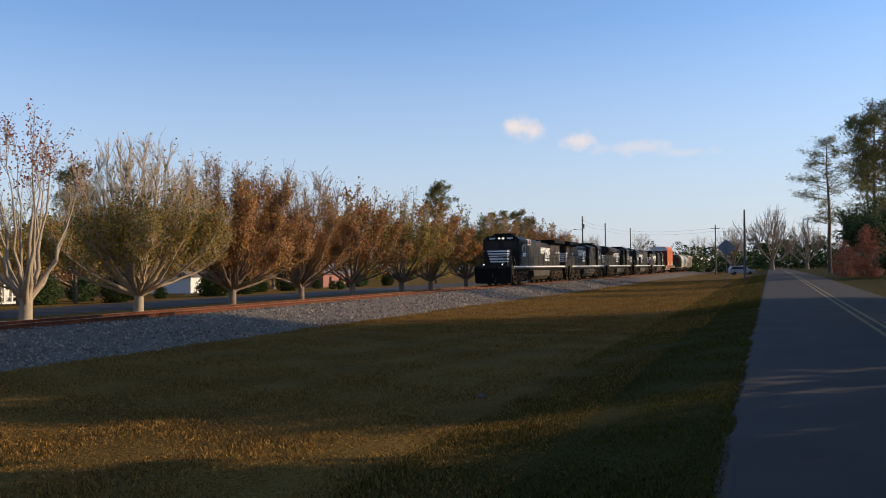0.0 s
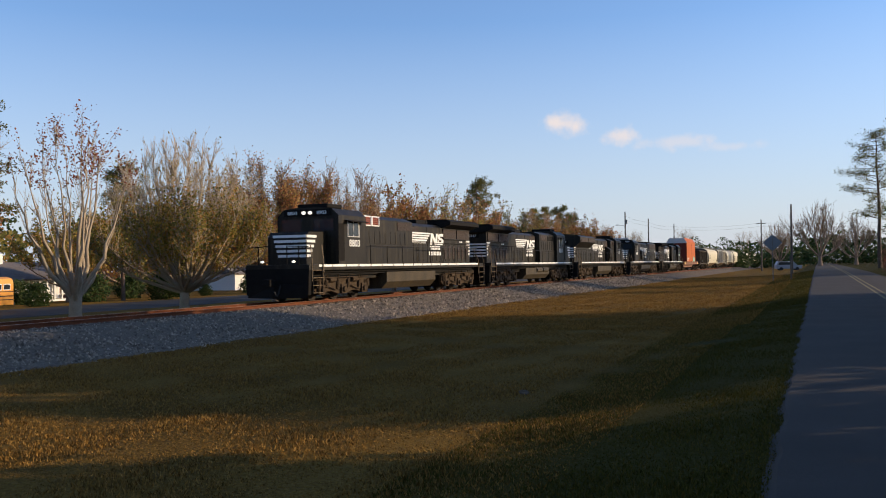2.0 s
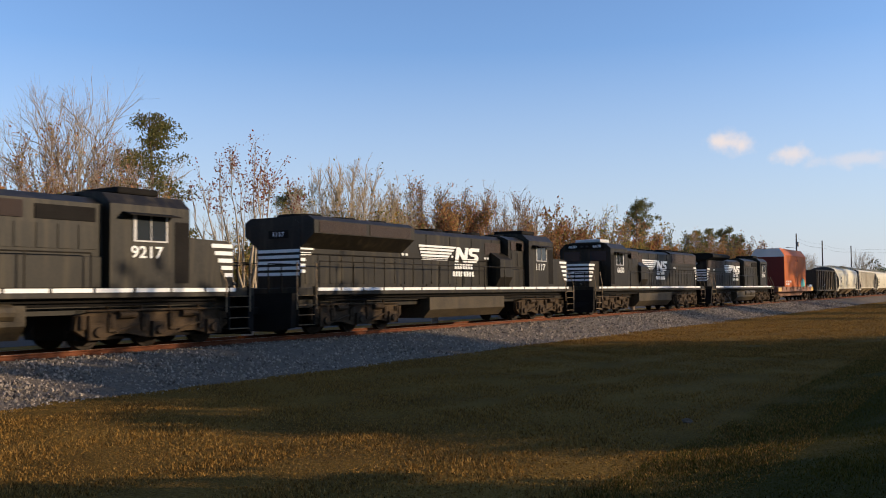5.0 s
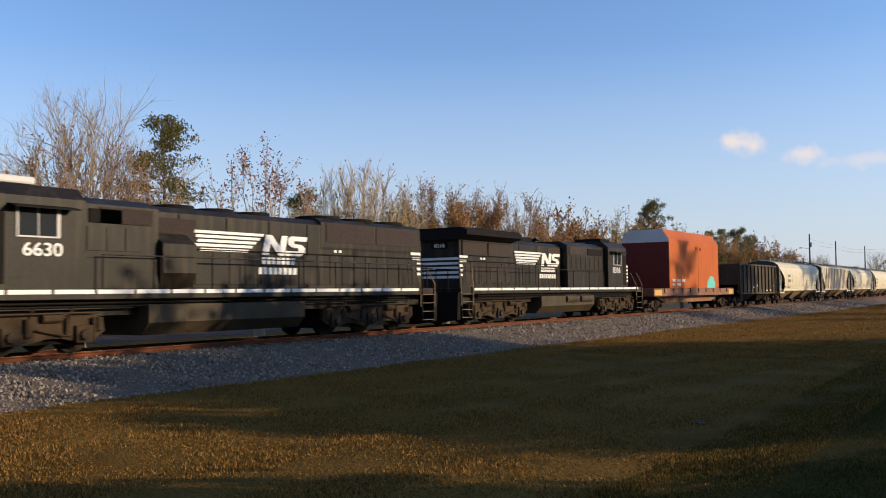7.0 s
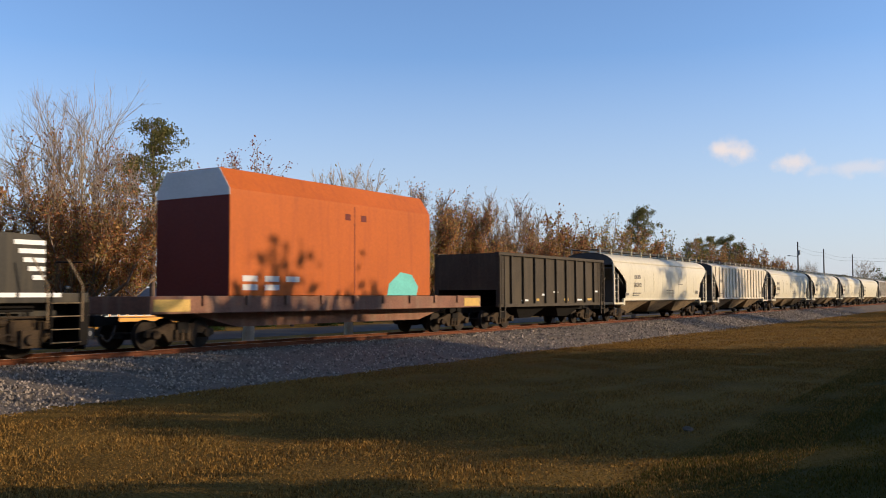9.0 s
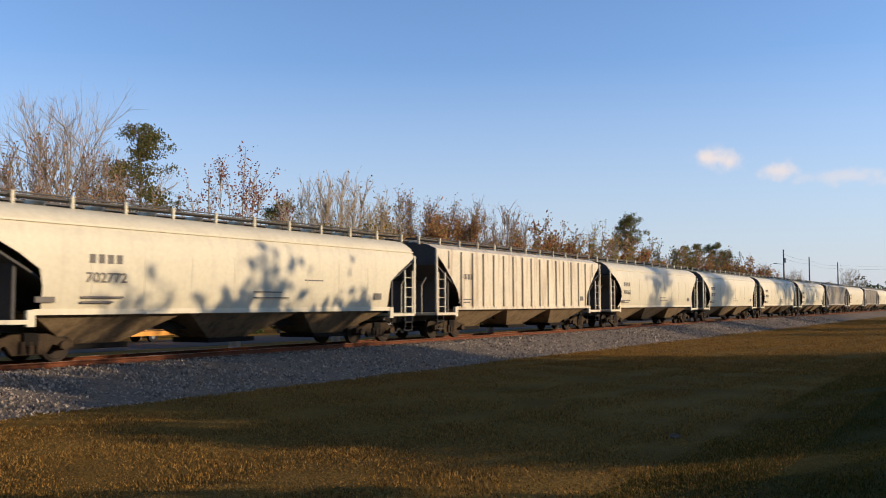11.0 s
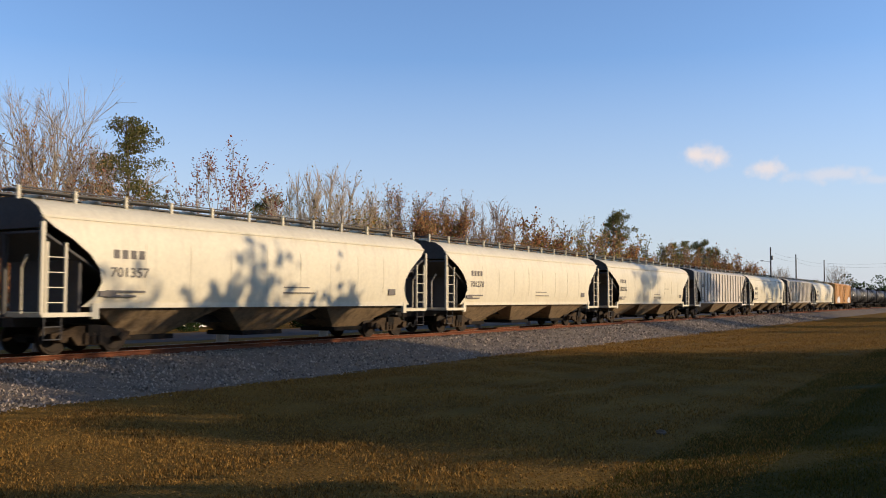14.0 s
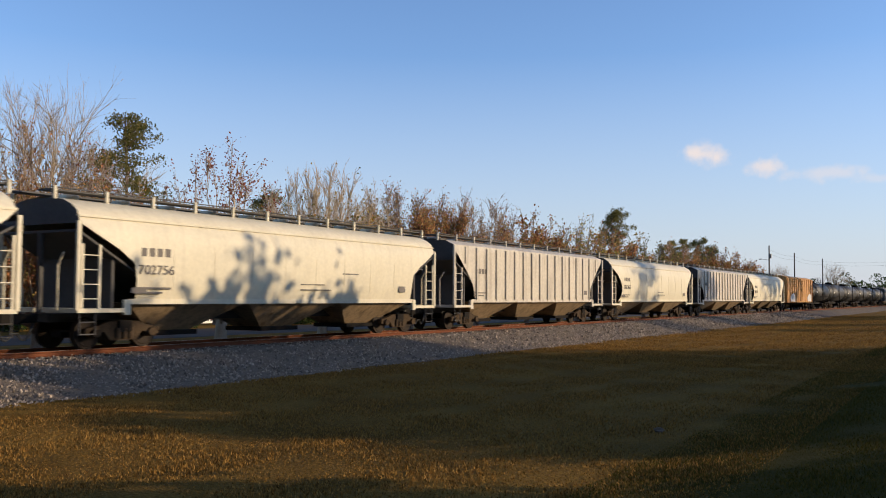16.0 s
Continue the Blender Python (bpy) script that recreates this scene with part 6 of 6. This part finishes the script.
def gondola(L):
    c = thing("open_hopper", "dark grey ribbed open-top hopper car", "hopper car")
    bm = B()
    for s in (-1, 1):
        box(bm, min(s * 1.44, s * 1.5), max(s * 1.44, s * 1.5), .8, L - .8, 1.15, 3.75)
    for y in (.8, L - .86):
        box(bm, -1.44, 1.44, y, y + .06, 1.9, 3.75)
    tp("body", bm, M_GONDOLA, c)
    bm = B()
    hexa(bm, [(-1.44, .9, 1.9), (1.44, .9, 1.9), (1.44, L - .9, 1.9), (-1.44, L - .9, 1.9), (-1.44, .9, 2.0), (1.44, .9, 2.0), (1.44, L - .9, 2.0), (-1.44, L - .9, 2.0)])
    box(bm, -.3, .3, .8, L - .8, .75, 1.05)
    tp("floor", bm, M_SOOT, c)
    for a in (2.6, L / 2 + .2):
        w = L / 2 - 2.8
        bm = B()
        hexa(bm, [(-.9, a + w * .35, .4), (.9, a + w * .35, .4), (.9, a + w * .65, .4), (-.9, a + w * .65, .4), (-1.4, a, 1.2), (1.4, a, 1.2), (1.4, a + w, 1.2), (-1.4, a + w, 1.2)])
        tp("outlet_chute", bm, M_SOOT, c)
    for s in (-1, 1):
        bm = B()
        box(bm, min(s * 1.44, s * 1.62), max(s * 1.44, s * 1.62), .75, L - .75, 3.65, 3.8)
        tp("top_chord", bm, M_GONDOLA, c)
        bm = B()
        box(bm, min(s * 1.44, s * 1.6), max(s * 1.44, s * 1.6), .75, L - .75, 1.02, 1.18)
        tp("side_sill", bm, M_GONDOLA, c)
        for i in range(11):
            bm = B()
            y = .86 + (L - 1.72) * i / 10
            box(bm, min(s * 1.5, s * 1.6), max(s * 1.5, s * 1.6), y - .05, y + .05, 1.18, 3.66)
            tp("rib", bm, M_GONDOLA, c)
        for y, w, mt, z in ((2.2, .5, M_YELLOW, 1.3), (5.0, .5, M_YELLOW, 1.3), (8.2, .5, M_YELLOW, 1.3), (3.4, .6, M_WHITE, 1.3), (6.2, .5, M_WHITE, 1.75), (7.4, .5, M_WHITE, 1.6), (9.3, .6, M_WHITE, 1.3), (1.4, .5, M_WHITE, 1.8)):
            bm = B()
            yy = L - y - w if s > 0 else y
            box(bm, min(s * 1.5, s * 1.51), max(s * 1.5, s * 1.51), yy, yy + w, z, z + (.14 if mt is M_YELLOW else .1))
            tp("side_panel_mark", bm, mt, c)
        ladder(c, s * 1.62, .82, .5, 3.6, M_GONDOLA)
        ladder(c, s * 1.62, L - 1.25, .5, 3.6, M_GONDOLA)
    freight_truck(c, 1.9)
    freight_truck(c, L - 1.9)
    car_ends(c, L)
    return c


def boxcar(L):
    c = thing("boxcar", "faded yellow boxcar with rust streaks and pale spray marks", "boxcar")
    bm = B()
    prism(bm, [(-1.5, 1.05), (1.5, 1.05), (1.5, 4.35), (.9, 4.6), (-.9, 4.6), (-1.5, 4.35)], "y", .7, L - .7)
    tp("body", bm, M_BOXCAR, c)
    for s in (-1, 1):
        for i in range(13):
            y = 1.0 + (L - 2) * i / 12
            bm = B()
            box(bm, min(s * 1.5, s * 1.56), max(s * 1.5, s * 1.56), y - .05, y + .05, 1.05, 4.3)
            tp("rib", bm, M_BOXCAR, c)
        bm = B()
        box(bm, min(s * 1.5, s * 1.58), max(s * 1.5, s * 1.58), L / 2 - 1.5, L / 2 + 1.5, 1.2, 4.2)
        door = tp("sliding_door", bm, M_BOXCAR, c)
        bm = B()
        for y in (L / 2 - .8, L / 2, L / 2 + .8):
            box(bm, min(s * 1.58, s * 1.62), max(s * 1.58, s * 1.62), y - .03, y + .03, 1.25, 4.15)
        tp("door_bars", bm, M_SOOT, door)
        for y in (2.5, L - 5):
            bm = B()
            prism(bm, [(y, 1.2), (y + 2.6, 1.15), (y + 2.8, 1.9), (y + 2.0, 2.3), (y + .6, 2.1), (y - .2, 1.7)], "x", s * 1.565, s * 1.57)
            tp("spray_mark", bm, M_SILVER, c, "pale spray paint patch")
    bm = B()
    box(bm, -.3, .3, .7, L - .7, .7, 1.05)
    tp("centre_sill", bm, M_SOOT, c)
    freight_truck(c, 2.2)
    freight_truck(c, L - 2.2)
    car_ends(c, L)
    return c


def tank_car(L):
    c = thing("tank_car", "black cylindrical tank car", "tank car", "black tank cars of the train")
    bm = B()
    prof = [(.9, .6), (1.0, 1.1), (1.25, 1.38), (1.6, 1.48), (L - 1.6, 1.48), (L - 1.25, 1.38), (L - 1.0, 1.1), (L - .9, .6)]
    for (a, r), (b, q) in zip(prof, prof[1:]):
        tube(bm, (0, a, 2.62), (0, b, 2.62), r, q, 28, False)
    bmesh.ops.holes_fill(bm, edges=bm.edges[:])
    tp("tank", bm, M_TANKCAR, c, smooth=True)
    bm = B()
    box(bm, -1.4, 1.4, .6, 2.6, 1.0, 1.16)
    box(bm, -1.4, 1.4, L - 2.6, L - .6, 1.0, 1.16)
    box(bm, -.3, .3, .6, L - .6, .72, 1.05)
    tp("underframe", bm, M_SOOT, c)
    bm = B()
    tube(bm, (0, L / 2, 4.0), (0, L / 2, 4.45), .5, .48, 16)
    box(bm, -1.0, 1.0, L / 2 - 1.2, L / 2 + 1.2, 4.08, 4.12)
    tp("dome_platform", bm, M_SOOT, c)
    for s in (-1, 1):
        bm = B()
        tube(bm, (s * 1.4, .8, 1.95), (s * 1.4, L - .8, 1.95), .025, .025, 6)
        tp("handrail", bm, M_SOOT, c)
        bm = B()
        tube(bm, (s * 1.0, L / 2 - 1.2, 4.9), (s * 1.0, L / 2 + 1.2, 4.9), .022, .022, 6)
        for e in (-1.2, 0, 1.2):
            tube(bm, (s * 1.0, L / 2 + e, 4.1), (s * 1.0, L / 2 + e, 4.9), .022, .022, 6)
        tp("platform_rail", bm, M_SOOT, c)
        bm = B()
        box(bm, min(s * 1.478, s * 1.486), max(s * 1.478, s * 1.486), 2.6, 3.4, 2.5, 2.75)
        tp("lettering_bar", bm, M_SILVER, c)
        ladder(c, s * 1.48, L / 2 - .2, 1.1, 4.0, M_SOOT)
    freight_truck(c, 2.1)
    freight_truck(c, L - 2.1)
    car_ends(c, L)
    return c


LENGTHS = [22.05, 22.1, 22.3, 21.72, 21.53, 17.85, 12.92, 18.58, 18.15, 18.31, 18.1, 18.06, 17.84, 18.17, 18.36, 17.41, 18.6, 18.6]
TRAIN, at = [], 0.79
round_a = covered_hopper(18.31, "round", M_CREAM, "cream covered hopper with smooth bowed sides", "701362")
round_b = covered_hopper(18.1, "round", M_CREAM, "cream covered hopper with smooth bowed sides", "701357")
round_c = covered_hopper(18.06, "round", M_CREAM, "cream covered hopper with smooth bowed sides", "701278")
angled_a = covered_hopper(18.58, "angled", M_CREAM, "cream covered hopper with ledged roof edge and dusty side", "702772", 4.2)
angled_b = covered_hopper(17.84, "angled", M_CREAM, "cream covered hopper with ledged roof edge", "702756", 3.1)
ribbed_a = covered_hopper(18.15, "ribbed", M_RIBBED, "ribbed off-white covered hopper streaked with rust")
ribbed_b = covered_hopper(18.17, "ribbed", M_GREYHOP, "ribbed grey-white covered hopper")
tank_a = tank_car(15.6)
CONSIST = [
    (locomotive("8803", 22.3, "ge", False, "black lead diesel locomotive with lit headlights", emblem=14.55, aux=11.6), False),
    (locomotive("9217", 22.34, "ge", True, "black wide-nosed diesel locomotive running backwards", emblem=12.2, aux=10.0), True),
    (locomotive("1117", 22.6, "emd", True, "black diesel locomotive with flared rear radiators", emblem=11.6, aux=7.6), True),
    (locomotive("6630", 21.72, "emd", False, "black diesel locomotive with a pale roof unit", False, 12.4, 8.4, 1.05), False),
    (locomotive("8316", 21.53, "ge", False, "black diesel locomotive running backwards", emblem=12.7, aux=10.5), True),
    (hooded_flat(17.85), False), (gondola(12.92), False), (angled_a, False), (ribbed_a, False), (round_a, False), (round_b, False),
    (round_c, False), (angled_b, False), (ribbed_b, False), (copy_thing(round_a, Matrix()), False), (copy_thing(ribbed_b, Matrix()), False),
    (copy_thing(round_b, Matrix()), False), (boxcar(18.6), False)]
for i in range(6):
    CONSIST.append((tank_a if i == 0 else copy_thing(tank_a, Matrix()), False))
    LENGTHS.append(15.6)
for i in range(4):
    CONSIST.append((copy_thing((ribbed_b, round_b)[i % 2], Matrix()), False))
    LENGTHS.append(18.2)
for (ob, flip), length in zip(CONSIST, LENGTHS):
    TRAIN.append((ob, at, length, flip))
    at += length


def motions():
    times_keyed, places = [p[0] for p in SPEED], [p[1] for p in SPEED]
    for car, at, length, flip in TRAIN:
        rows = []
        for t, s in SPEED:
            y = KL * (s + at)
            m = pose(TRACK_X, y, RAIL_Z) if not flip else pose(TRACK_X, y + KL * length, RAIL_Z, 0, 0, 180)
            rows.append((t, m))
        walk(car, rows)
        # the wheels roll on the rail
        start = KL * SPEED[0][1]
        for o in car.children_recursive:
            if not o.name.startswith("wheelset") or at > 330:
                continue
            seat = o.matrix_basis.copy()
            radius = seat.translation.z
            spin = []
            for f in range(481):
                t = f / FPS
                gone = start - KL * float(np.interp(t, times_keyed, places))
                spin.append((t, seat @ Matrix.Rotation((-1 if flip else 1) * gone / radius, 4, "X")))
            walk(o, spin)


motions()
